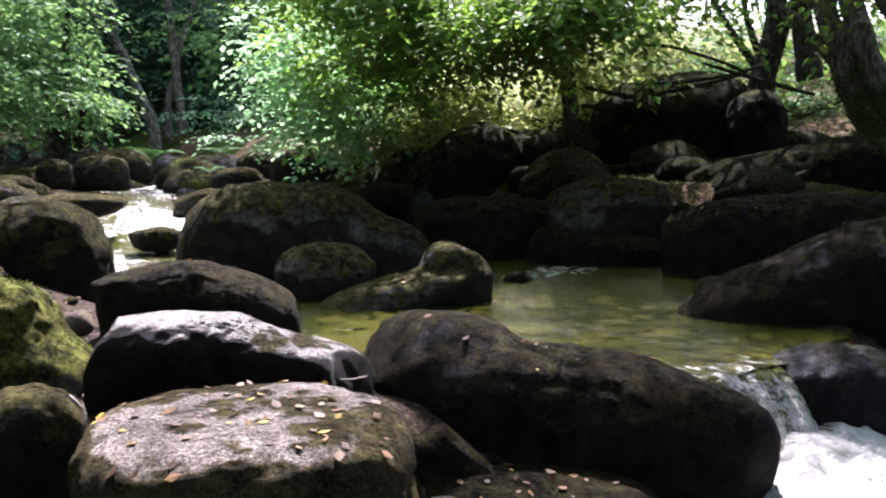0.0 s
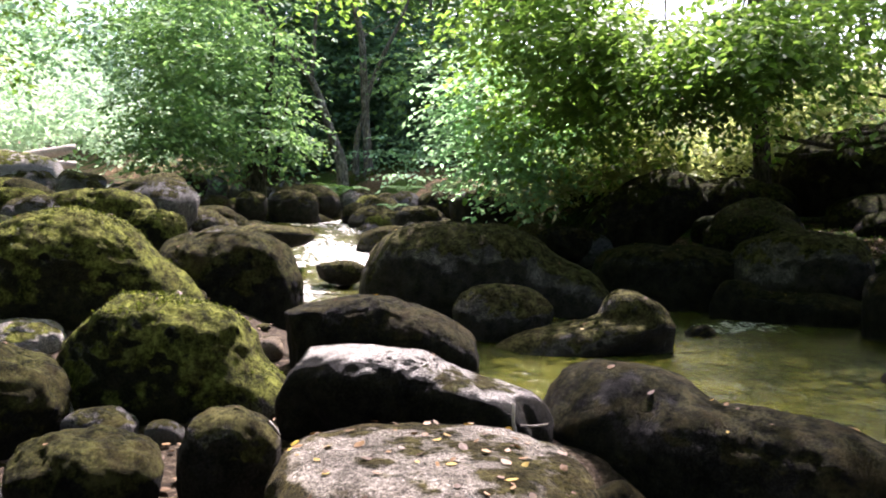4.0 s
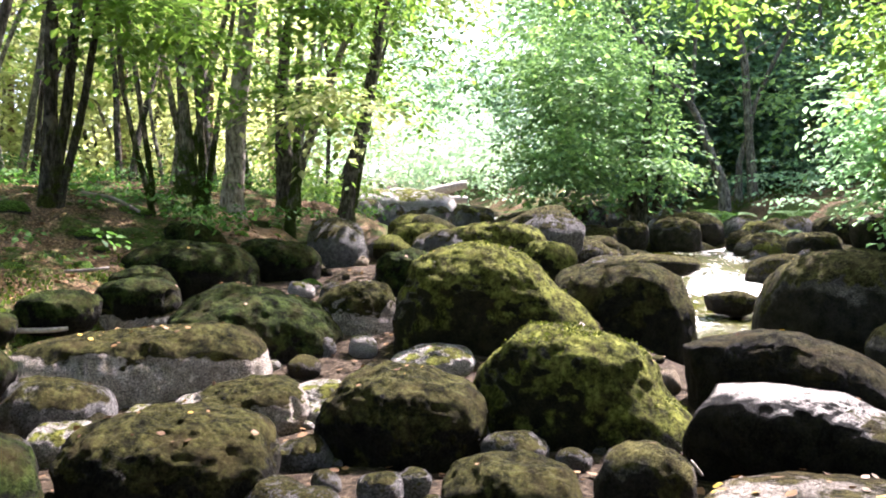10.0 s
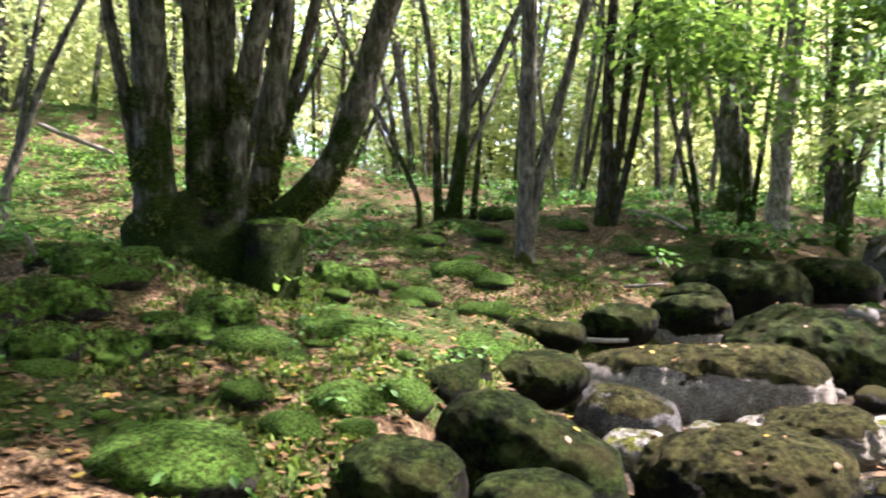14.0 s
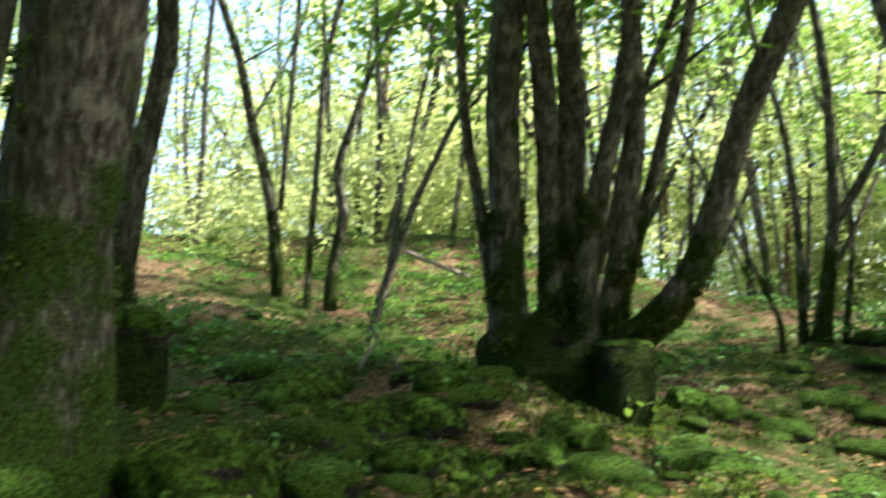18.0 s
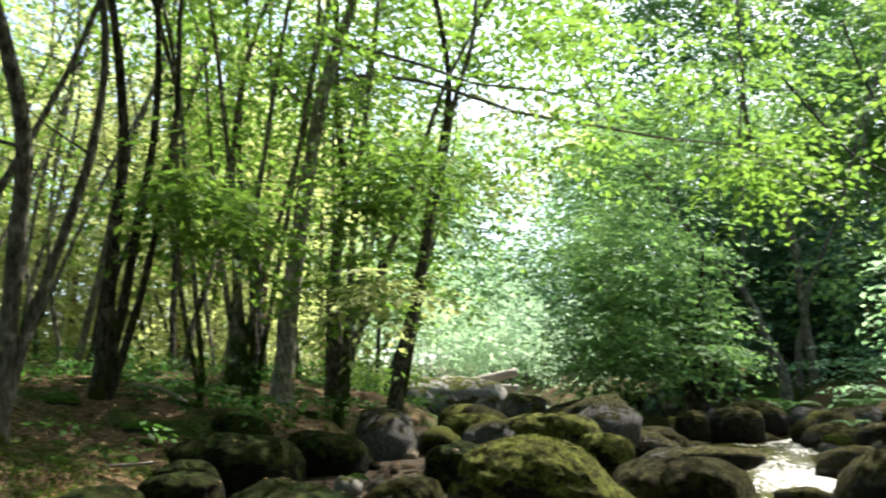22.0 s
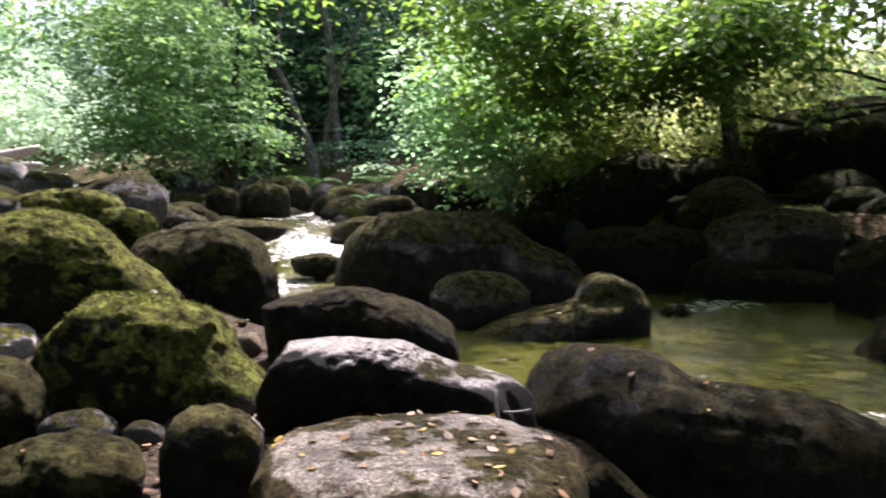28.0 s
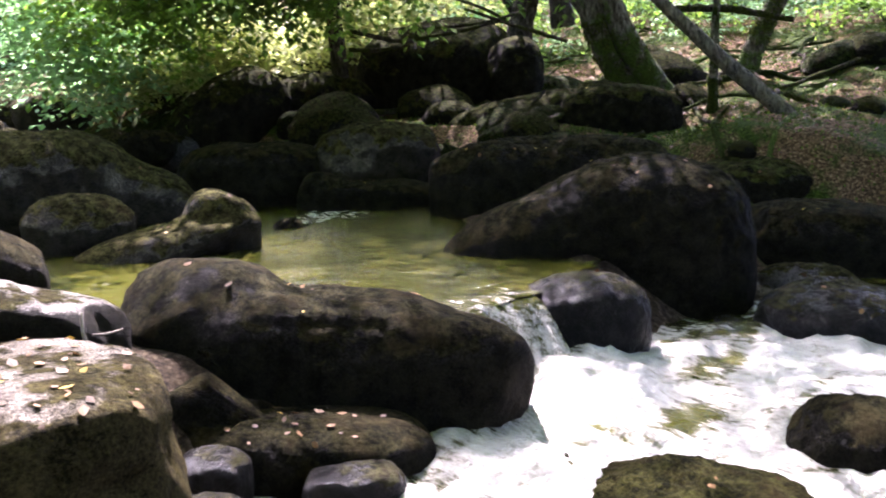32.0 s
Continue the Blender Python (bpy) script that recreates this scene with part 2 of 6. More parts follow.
def bark_material(name, a, b, moss, cover, top=1.5, span=2.5):
    m, n, l, p = material(name)
    tc = n.new("ShaderNodeTexCoord")
    mp = n.new("ShaderNodeMapping")
    mp.inputs["Scale"].default_value = (1, 1, 0.25)
    l.new(tc.outputs["Object"], mp.inputs[0])
    t = n.new("ShaderNodeTexNoise")
    t.inputs["Scale"].default_value, t.inputs["Detail"].default_value, t.inputs["Roughness"].default_value = 30, 8, 0.7
    l.new(mp.outputs[0], t.inputs["Vector"])
    big = texture(n, l, 3.5, 5, 0.65)
    bark = ramp(n, l, t.outputs[0], (0.36, tuple(c * 0.25 for c in a)), (0.5, a), (0.66, b))
    pat = ramp(n, l, texture(n, l, 7, 4), (0.55, 0.0), (0.68, 0.7))
    bark = mix(n, l, pat, bark, tuple(min(1, c * 1.4) for c in b))
    s = n.new("ShaderNodeSeparateXYZ")
    l.new(tc.outputs["Object"], s.inputs[0])
    f = calc(n, l, "ADD", calc(n, l, "MULTIPLY_ADD", s.outputs[2], -1 / span, top / span + cover - 0.5), calc(n, l, "MULTIPLY_ADD", big, 2.4, -1.2))
    fac = ramp(n, l, f, (0.0, 0.0), (0.25, 1.0))
    tuft = texture(n, l, 60, 8, 0.8)
    green = ramp(n, l, tuft, (0.36, tuple(c * 0.12 for c in moss)), (0.5, tuple(c * 0.7 for c in moss)), (0.66, tuple(c * 1.7 for c in moss)))
    l.new(mix(n, l, fac, bark, green), p.inputs["Base Color"])
    p.inputs["Roughness"].default_value = 0.9
    p.inputs["Specular IOR Level"].default_value = 0.08
    bump(n, l, p, calc(n, l, "ADD", t.outputs[0], calc(n, l, "MULTIPLY", tuft, fac)), 1.0, 0.06)
    return m


def leaf_material(name, dark, light, glow, mixing=0.5):
    m, n, l, p = material(name)
    geo = n.new("ShaderNodeNewGeometry")
    col = ramp(n, l, geo.outputs["Random Per Island"], (0.0, dark), (0.75, light), (1.0, tuple(min(1, c * 1.35) for c in light)))
    l.new(col, p.inputs["Base Color"])
    p.inputs["Roughness"].default_value = 0.6
    p.inputs["Specular IOR Level"].default_value = 0.15
    tr = n.new("ShaderNodeBsdfTranslucent")
    l.new(mix(n, l, 1.0, col, glow, "MULTIPLY"), tr.inputs[0])
    ms = n.new("ShaderNodeMixShader")
    ms.inputs[0].default_value = mixing
    l.new(p.outputs[0], ms.inputs[1])
    l.new(tr.outputs[0], ms.inputs[2])
    l.new(ms.outputs[0], n["Material Output"].inputs[0])
    return m


def plain(name, a, b, scale=20, rough=0.8):
    m, n, l, p = material(name)
    t = texture(n, l, scale, 6, 0.7)
    l.new(ramp(n, l, t, (0.35, a), (0.65, b)), p.inputs["Base Color"])
    p.inputs["Roughness"].default_value = rough
    bump(n, l, p, t, 0.5, 0.01)
    return m


GROUND, WATER = ground_material(), water_material()
BARK = bark_material("mossy_bark", (0.125, 0.11, 0.08), (0.34, 0.305, 0.235), (0.05, 0.075, 0.012), 0.42, 1.3, 2.3)
BARK_GREY = bark_material("grey_bark", (0.13, 0.115, 0.09), (0.28, 0.25, 0.20), (0.08, 0.10, 0.015), 0.2, 0.6, 1.6)
BARK_DARK = bark_material("dark_bark", (0.05, 0.043, 0.031), (0.15, 0.128, 0.096), (0.06, 0.075, 0.012), 0.25, 1.0, 2.5)
BARK_MOSS = bark_material("thickly_mossed_bark", (0.12, 0.10, 0.075), (0.34, 0.305, 0.245), (0.10, 0.155, 0.028), 0.45, 1.2, 3.0)
BARK_RED = bark_material("pine_bark", (0.13, 0.085, 0.055), (0.30, 0.20, 0.13), (0.08, 0.09, 0.02), 0.0, 0.0, 1.5)
LEAF = leaf_material("green_leaf", (0.085, 0.15, 0.034), (0.14, 0.215, 0.052), (1.5, 1.6, 0.85))
# paler leaf copy: skylight on the leaves put into the colour
LEAF_COOL = leaf_material("cool_green_leaf", (0.17, 0.285, 0.15), (0.28, 0.42, 0.24), (1.3, 1.4, 1.1), 0.5)
# brighter, yellower leaf copy: sunlight put into the colour
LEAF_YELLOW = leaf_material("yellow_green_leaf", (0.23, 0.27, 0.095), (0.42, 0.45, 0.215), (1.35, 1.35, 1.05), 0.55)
# paler leaf copy: haze of distance painted into the colour
LEAF_HAZE = leaf_material("haze_tinted_leaf", (0.25, 0.36, 0.22), (0.42, 0.53, 0.35), (1.2, 1.25, 1.1), 0.5)
LITTER = leaf_material("fallen_leaf", (0.04, 0.021, 0.008), (0.15, 0.085, 0.033), (1.0, 0.9, 0.7), 0.1)
GOLDLEAF = leaf_material("yellow_fallen_leaf", (0.22, 0.14, 0.025), (0.34, 0.24, 0.04), (1.0, 0.9, 0.5), 0.15)
LEAF_MAPLE = leaf_material("maple_leaf", (0.10, 0.185, 0.075), (0.19, 0.305, 0.12), (1.35, 1.4, 0.9), 0.45)
# darker leaf copy: the gloom behind the far trees put into the colour
LEAF_SHADED = leaf_material("shaded_leaf", (0.06, 0.12, 0.07), (0.13, 0.22, 0.12), (1.0, 1.2, 0.9), 0.25)
FERN = leaf_material("fern_green", (0.03, 0.08, 0.015), (0.09, 0.18, 0.04), (1.2, 1.4, 0.8), 0.35)
TUFT_GREEN = leaf_material("green_moss_tuft", (0.03, 0.05, 0.008), (0.10, 0.15, 0.023), (1.2, 1.2, 0.8), 0.35)
TUFT = leaf_material("moss_tuft", (0.025, 0.033, 0.007), (0.085, 0.105, 0.016), (1.2, 1.2, 0.8), 0.3)
BARK_PALE = bark_material("pale_bark", (0.19, 0.165, 0.125), (0.40, 0.355, 0.285), (0.08, 0.10, 0.015), 0.0, 0.2, 1.6)
BARK_STUMP = bark_material("rotten_bark", (0.010, 0.008, 0.006), (0.035, 0.029, 0.021), (0.035, 0.055, 0.008), 0.6, 0.6, 1.2)
DEADWOOD = plain("dead_wood", (0.13, 0.105, 0.08), (0.34, 0.295, 0.24), 25)
STICK = plain("dry_twig", (0.09, 0.07, 0.05), (0.24, 0.20, 0.16), 30)


# ---- building helpers ----
def mesh_object(name, verts, faces, mat, smooth=True, parent=None):
    verts, faces = np.asarray(verts, np.float32), np.asarray(faces, np.int32)
    me = bpy.data.meshes.new(name)
    k = faces.shape[1]
    me.vertices.add(len(verts))
    me.vertices.foreach_set("co", verts.ravel())
    me.loops.add(faces.size)
    me.loops.foreach_set("vertex_index", faces.ravel())
    me.polygons.add(len(faces))
    me.polygons.foreach_set("loop_start", np.arange(0, faces.size, k, dtype=np.int32))
    me.polygons.foreach_set("use_smooth", np.full(len(faces), smooth))
    me.update(calc_edges=True)
    me.materials.append(mat)
    ob = new(name, me)
    if parent is not None:
        ob.parent = parent
    return ob


def attribute(ob, name, values):
    ob.data.attributes.new(name, "FLOAT", "POINT").data.foreach_set("value", np.asarray(values, np.float32))


def empty(name, at=(0, 0, 0)):
    ob = new(name)
    ob.location = at
    ob.empty_display_size = 0.1
    return ob


def smooth01(v):
    v = np.clip(v, 0, 1)
    return v * v * (3 - 2 * v)


def lattice(ix, iy, iz, seed):
    h = (ix * 374761393 + iy * 668265263 + iz * 1274126177 + seed * 974711) & 0x7FFFFFFF
    h = ((h ^ (h >> 13)) * 1274126177) & 0x7FFFFFFF
    return ((h ^ (h >> 16)) & 0xFFFF) / 32767.5 - 1


def wave(p, scale, seed=0, octaves=4, gain=0.5):
    """Smooth noise, -1 to 1, at the points p."""
    out, amp, total = np.zeros(len(p)), 1.0, 0.0
    q = np.asarray(p, float) * scale
    for o in range(octaves):
        i = np.floor(q).astype(np.int64)
        u = smooth01(q - i)
        s = 0
        for dx in (0, 1):
            for dy in (0, 1):
                for dz in (0, 1):
                    w = (u[:, 0] if dx else 1 - u[:, 0]) * (u[:, 1] if dy else 1 - u[:, 1]) * (u[:, 2] if dz else 1 - u[:, 2])
                    s = s + w * lattice(i[:, 0] + dx, i[:, 1] + dy, i[:, 2] + dz, seed + o * 17)
        out += amp * s
        total += amp
        amp *= gain
        q = q * 2.03 + 5.1
    return out / total


# ---- the lie of the land ----
Y_ = [-20, 0, 2.4, 4.5, 6, 8, 8.8, 11.7, 14, 20, 30, 45, 90]
LEFT_ = [-1.6, -1.85, -2.0, -2.75, -2.8, -2.6, -2.1, -2.2, -1.3, -2.0, -5.0, -9, -20]
RIGHT_ = [8.2, 8.4, 8.2, 8.0, 7.7, 7.1, 7.0, 6.3, 6.0, 5.6, 3.4, 0, -8]
STREAM_Y, STREAM_Z = [-20, 8.3, 9.4, 11, 14, 20, 30, 45, 90], [0, 0, 0.14, 0.35, 0.70, 0.90, 1.25, 2.3, 6]
MID_Y, MID_X = [2.5, 4, 6, 8, 9.5, 11, 14, 18, 24, 30, 45, 90], [3.7, 3.6, 4.4, 4.4, 2.5, 3.0, 3.4, 2.9, 1.9, 0.2, -4, -14]
HALF_Y, HALF_X = [2.5, 4, 6, 8, 9.5, 11, 14, 20, 45], [0.9, 1.5, 2.1, 2.3, 1.05, 1.1, 1.2, 1.3, 1.3]


BAR_Y, BAR_Z = [-20, 1.0, 3.2, 5.2, 6.5, 8, 10, 12, 14, 20, 30, 45, 90], [-0.36, -0.33, 0.04, 0.12, 0.32, 0.56, 0.78, 0.90, 0.96, 1.08, 1.45, 2.5, 6.2]


def land(x, y):
    """Height of the ground, and how far it is stream bed."""
    p = np.stack([x, y, np.zeros_like(x)], 1)
    wob = 0.3 * wave(p, 0.8, 3, 2)
    le, re = np.interp(y, Y_, LEFT_) + wob, np.interp(y, Y_, RIGHT_) + wob
    bar = np.interp(y, BAR_Y, BAR_Z)
    zs = np.interp(y, STREAM_Y, STREAM_Z) - 0.33 * smooth01((3.2 - y) / 1.6)
    toward = smooth01((x - np.interp(y, [0, 4, 7, 9, 14, 30, 45], [1.0, 1.1, 0.9, 0.9, 0.8, -1.6, -5])) / 0.9)
    bed = bar * (1 - toward) + (zs + 0.05) * toward + 0.05 * wave(p, 2.2, 5, 3)
    d = np.abs(x - np.interp(y, MID_Y, MID_X)) / np.interp(y, HALF_Y, HALF_X)
    bed = bed - 0.38 * smooth01((1.25 - d) / 0.5) * smooth01((y - 2.6) / 0.8)
    low = np.abs(x - (4.7 + 0.7 * (2.4 - y))) / 2.5
    bed = bed - 0.32 * smooth01((3.2 - y) / 0.7) * smooth01((1.5 - low) / 0.4)
    sl, sr = le - x, x - re
    rise = np.interp(y, [-20, 0, 2.4, 4.5, 6, 8, 11, 20], [0.8, 0.8, 0.5, 0.42, 0.38, 0.3, 0.22, 0.25])
    left = bed + rise * smooth01(sl / 0.4 + 0.35) + 0.24 * np.clip(sl - 0.2, 0, 2.2) + 0.045 * np.clip(sl - 2.4, 0, 14)
    left = left + 0.21 * np.clip(sl - 4.6, 0, 9) * smooth01((16 - y) / 6)
    left = left + np.clip(sl, 0, 1) * (0.11 * wave(p, 1.3, 11, 4) + 0.11 * np.abs(wave(p, 3.2, 12, 3)))
    right = bed + 0.55 * smooth01(sr / 1.0 + 0.3) + 0.13 * np.clip(sr, 0, 2.5) + 0.25 * np.clip(sr - 2.5, 0, 5) + 0.12 * np.clip(sr - 7.5, 0, 40)
    right = right + np.clip(sr, 0, 1) * 0.14 * wave(p, 1.1, 21, 4)
    z = np.where(sl > -0.14, left, np.where(sr > -0.3, right, bed))
    return z, smooth01((np.minimum(x - le, re - 1.2 - x) + 0.1) / 0.35)


def height(x, y):
    return float(land(np.array([float(x)]), np.array([float(y)]))[0][0])


def axis(lo, hi, fine, step):
    a = list(np.arange(lo, hi + 1e-6, fine))
    s, v = step, a[-1]
    while v < 150:
        s *= 1.13
        v += s
        a.append(v)
    s, v = step, a[0]
    while v > -150:
        s *= 1.13
        v -= s
        a.insert(0, v)
    return np.array(a)


def sheet(xs, ys):
    gx, gy = np.meshgrid(xs, ys)
    nx = len(xs)
    i = np.arange(len(ys) - 1)[:, None] * nx + np.arange(nx - 1)[None, :]
    return gx.ravel(), gy.ravel(), np.stack([i, i + 1, i + nx + 1, i + nx], -1).reshape(-1, 4)


gx, gy, gf = sheet(axis(-9, 11, 0.085, 0.1), axis(-3, 16, 0.085, 0.1))
gz, gb = land(gx, gy)
ground = tagged(mesh_object("ground", np.stack([gx, gy, gz], 1), gf, GROUND), "forest floor of brown leaves, moss and stream gravel", "ground", kind="structure")
attribute(ground, "bed", gb)

# water: the pool and the stream above it, the fall, the water below
LIP_X, LIP_Y = [0, 1.0, 2.5, 3.6, 4.3, 6, 9], [4.2, 3.7, 3.15, 2.75, 2.75, 3.2, 4.0]


def water_sheet(name, label, xs, ys, keep, level, foam):
    x, y, fc = sheet(xs, ys)
    p = np.stack([x, y, np.zeros_like(x)], 1)
    fo = np.clip(foam(x, y, p), 0, 1)
    z = level(x, y, p) + 0.012 * wave(p, 2.5, 31, 3) + 0.08 * fo * wave(p, 6, 33, 4)
    k = keep(x, y)
    fc = fc[k[fc].all(1)]
    ob = mesh_object(name, np.stack([x, y, z], 1), fc, WATER)
    attribute(ob, "foam", fo)
    return tagged(ob, label, "water", kind="structure")


def upper_foam(x, y, p):
    r = smooth01((y - 7.6) / 1.2) * (0.36 + 1.0 * wave(p * [1.6, 0.7, 1], 0.9, 41, 4))
    r = r + 0.12 * np.exp(-((y - 9.9) / 0.9) ** 2) + 0.3 * np.exp(-((y - 12.6) / 0.7) ** 2)
    lip = np.exp(-(((x - 3.75) / 0.4) ** 2 + ((y - 2.85) / 0.25) ** 2))
    race = 0.55 * np.exp(-(((x - 5.6) / 0.6) ** 2 + ((y - 6.3) / 0.35) ** 2))
    return r + 0.35 * lip + race


water_sheet("water", "greenish pool and shallow stream running between boulders", np.arange(-1.5, 8.5, 0.06), np.concatenate([np.arange(2.4, 14, 0.06), np.arange(14, 45, 0.3)]),
            lambda x, y: (y > np.interp(x, LIP_X, LIP_Y)) & (x > np.interp(y, [2, 5, 9, 14, 30, 45], [1.6, 1.3, 0.8, 0.6, -3, -8])), lambda x, y, p: np.interp(y, STREAM_Y, STREAM_Z) - 0.035 * smooth01((y - 8) / 2), upper_foam)


def lower_foam(x, y, p):
    d = np.hypot((x - 3.9) / 1.5, (y - 2.1) / 0.9)
    return 0.8 - 0.28 * d + 1.25 * wave(p * [0.6, 1.6, 1], 2.2, 43, 4)


water_sheet("water", "white churning water below the small fall", np.arange(1.2, 9, 0.05), np.arange(-3, 3.4, 0.05),
            lambda x, y: y < np.interp(x, LIP_X, LIP_Y) - 0.1, lambda x, y, p: -0.36 + 0.07 * wave(p, 2.4, 45, 4) * np.clip(1.4 - 0.4 * np.hypot(x - 3.6, y - 2.0), 0.2, 1) + 0.09 * np.exp(-(((x - 3.8) / 0.5) ** 2 + ((y - 2.45) / 0.3) ** 2)) + 0.03 * wave(p, 3, 47, 3) - 0.02 * np.clip(2 - y, 0, 3), lower_foam)
fx, ft, ff = sheet(np.linspace(3.38, 4.05, 40), np.linspace(0, 1, 30))
fp = np.stack([fx, ft, np.zeros_like(fx)], 1)
fy = np.interp(fx, LIP_X, LIP_Y) + 0.06 - 0.42 * ft + 0.03 * wave(fp * [9, 1, 1], 1.0, 51, 3)
fz = 0.01 - 0.38 * smooth01(ft * 1.05) ** 1.2 + 0.02 * wave(fp * [8, 2, 1], 1.0, 53, 3)
fall = tagged(mesh_object("waterfall", np.stack([fx, fy, fz], 1), ff, WATER), "small waterfall spilling between two dark boulders", "waterfall", kind="structure")
attribute(fall, "foam", np.clip(0.25 + 0.75 * ft + 0.3 * wave(fp * [14, 2, 1], 1.0, 55, 3), 0, 1))


# ---- boulders ----
def ball(cuts):
    bm = bmesh.new()
    bmesh.ops.create_icosphere(bm, subdivisions=cuts, radius=1)
    v = np.array([q.co[:] for q in bm.verts])
    fc = np.array([[q.index for q in t.verts] for t in bm.faces])
    bm.free()
    return v, fc


BALLS = {k: ball(k) for k in (3, 4, 5, 6)}
rock_count = 0


def rock_shape(lobes, seed, rough=0.07, cuts=5, power=2.5, fuzz=0.0):
    """A boulder blended from rounded lobes (place, half sizes, heading, slant)."""
    v, fc = BALLS[cuts]
    L = []
    for x, y, z, a, b, c, yaw, tilt in lobes:
        rot = np.array(Euler((0, radians(tilt), radians(yaw))).to_matrix())
        L.append((np.array([x, y, z]), np.array([a, b, c]), rot))
    vol = np.array([np.prod(q[1]) for q in L])
    mid = sum(q[0] * w for q, w in zip(L, vol)) / vol.sum()
    reach = max(np.linalg.norm(q[0] - mid) + q[1].max() for q in L) * 1.25
    small = min(q[1].min() for q in L)
    r = np.full(len(v), reach)
    for _ in range(60):
        p = mid + v * r[:, None]
        ds = []
        for c, rad, rot in L:
            q = (p - c) @ rot / rad
            k = (np.abs(q) ** power).sum(1) ** (1 / power)
            ds.append((k - 1) * rad.min())
        ds = np.array(ds)
        h = 0.22 * small
        d = -h * np.log(np.exp(-ds / h).sum(0))
        r = np.maximum(r - 0.7 * d, 0.02)
    p = mid + v * r[:, None]
    pick = np.random.default_rng(seed)
    for _ in range(11):
        nrm = pick.normal(size=3)
        nrm /= np.linalg.norm(nrm)
        s = (p - mid) @ nrm
        cut = s.max() * pick.uniform(0.8, 0.95)
        over = np.clip(s - cut, 0, None)
        give = 0.07 * s.max()
        p = p - nrm * (0.85 * (over - give * (1 - np.exp(-over / give))))[:, None]
    size = float(np.mean([q[1].mean() for q in L]))
    p = p + v * (size * (rough * 2.4 * wave(p, 0.9 / size, seed, 3) + rough * 1.7 * (0.4 - np.abs(wave(p, 2.2 / size, seed + 5, 5, 0.6))) + 0.016 / size * wave(p, 12, seed + 9, 4) + fuzz / size * (0.4 - np.abs(wave(p, 11, seed + 13, 3))) * np.clip(v[:, 2] + 0.35, 0, 1)))[:, None]
    return p, fc, mid


TOPS = []


def boulder(kind, label, lobes, rough=0.07, flat=None, leaves=0.0):
    """flat: height at which the top is worn level. leaves: how many fallen leaves lie on a square metre."""
    global rock_count
    rock_count += 1
    big = max(max(q[3:6]) for q in lobes)
    p, fc, mid = rock_shape(lobes, rock_count * 7, 0.15 if kind == "mossgreen" else rough, 6 if big > 0.3 and np.hypot(mid_x(lobes), lobes[0][1]) < 7 else 5, 2.5, 0.035 if "moss" in kind else 0.0)
    mid = np.array(mid)
    if kind == "mossgreen":
        p[:, 2] += height(mid[0], mid[1]) + 0.1 * lobes[0][5] - mid[2] if mid[1] < 10 else 0
    else:
        under = np.clip(mid[2] - p[:, 2], 0, None)
        p[:, 2] -= 0.7 * under
        p[:, :2] = mid[:2] + (p[:, :2] - mid[:2]) * (1 + (0.3 if kind == "sun" else 0.04) * np.clip(under / lobes[0][5], 0, 1))[:, None]
    if flat is not None:
        over = np.clip(p[:, 2] - flat, 0, None)
        p[:, 2] -= over - 0.09 * (1 - np.exp(-over / 0.09))
    base = np.array([mid[0], mid[1], mid[2]])
    ob = mesh_object("mossy_stone" if kind == "mossgreen" else "boulder", p - base, fc, ROCKS[kind])
    ob.location = base
    nm = np.zeros(len(p) * 3, np.float32)
    ob.data.vertex_normals.foreach_get("vector", nm)
    nm = nm.reshape(-1, 3)
    up = np.nonzero(nm[:, 2] > 0.72)[0]
    if len(up):
        TOPS.append((p[up], nm[up], leaves, kind, big))
    return tagged(ob, label, "stone" if big < 0.25 else "boulder", "stream boulders")


def mid_x(lobes):
    return sum(q[0] for q in lobes) / len(lobes)


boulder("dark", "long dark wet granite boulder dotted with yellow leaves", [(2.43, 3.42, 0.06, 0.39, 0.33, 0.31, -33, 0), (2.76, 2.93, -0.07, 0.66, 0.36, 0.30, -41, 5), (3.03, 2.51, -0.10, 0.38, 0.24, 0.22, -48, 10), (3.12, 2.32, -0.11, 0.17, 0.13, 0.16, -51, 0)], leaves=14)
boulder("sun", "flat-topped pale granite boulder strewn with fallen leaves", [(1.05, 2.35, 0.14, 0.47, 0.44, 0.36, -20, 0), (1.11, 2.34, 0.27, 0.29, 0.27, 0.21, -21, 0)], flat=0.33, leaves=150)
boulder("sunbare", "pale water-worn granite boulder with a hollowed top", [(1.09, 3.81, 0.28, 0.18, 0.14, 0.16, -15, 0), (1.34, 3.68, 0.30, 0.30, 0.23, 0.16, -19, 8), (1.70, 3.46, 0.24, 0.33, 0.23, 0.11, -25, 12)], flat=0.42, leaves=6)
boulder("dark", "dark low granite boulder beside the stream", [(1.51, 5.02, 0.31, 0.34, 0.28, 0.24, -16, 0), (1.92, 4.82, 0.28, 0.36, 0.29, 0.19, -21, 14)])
boulder("brown", "dark granite boulder with a pointed crest and smooth tail", [(4.00, 5.64, 0.17, 0.28, 0.25, 0.28, -34, 0), (3.53, 5.85, 0.06, 0.69, 0.42, 0.11, -30, -11)])
boulder("brown", "rounded brownish boulder standing in the stream", [(3.29, 6.51, 0.17, 0.40, 0.34, 0.22, -25, 0)])
boulder("dark", "small dark stone breaking the pool surface", [(4.94, 6.05, -0.03, 0.13, 0.11, 0.10, -38, 0)])
boulder("brown", "broad domed granite boulder with thin moss", [(3.65, 8.19, 0.40, 0.89, 0.67, 0.46, -23, 0), (4.40, 7.76, 0.26, 0.63, 0.41, 0.25, -28, 12), (3.06, 8.40, 0.29, 0.36, 0.33, 0.25, -19, 0)], leaves=12)
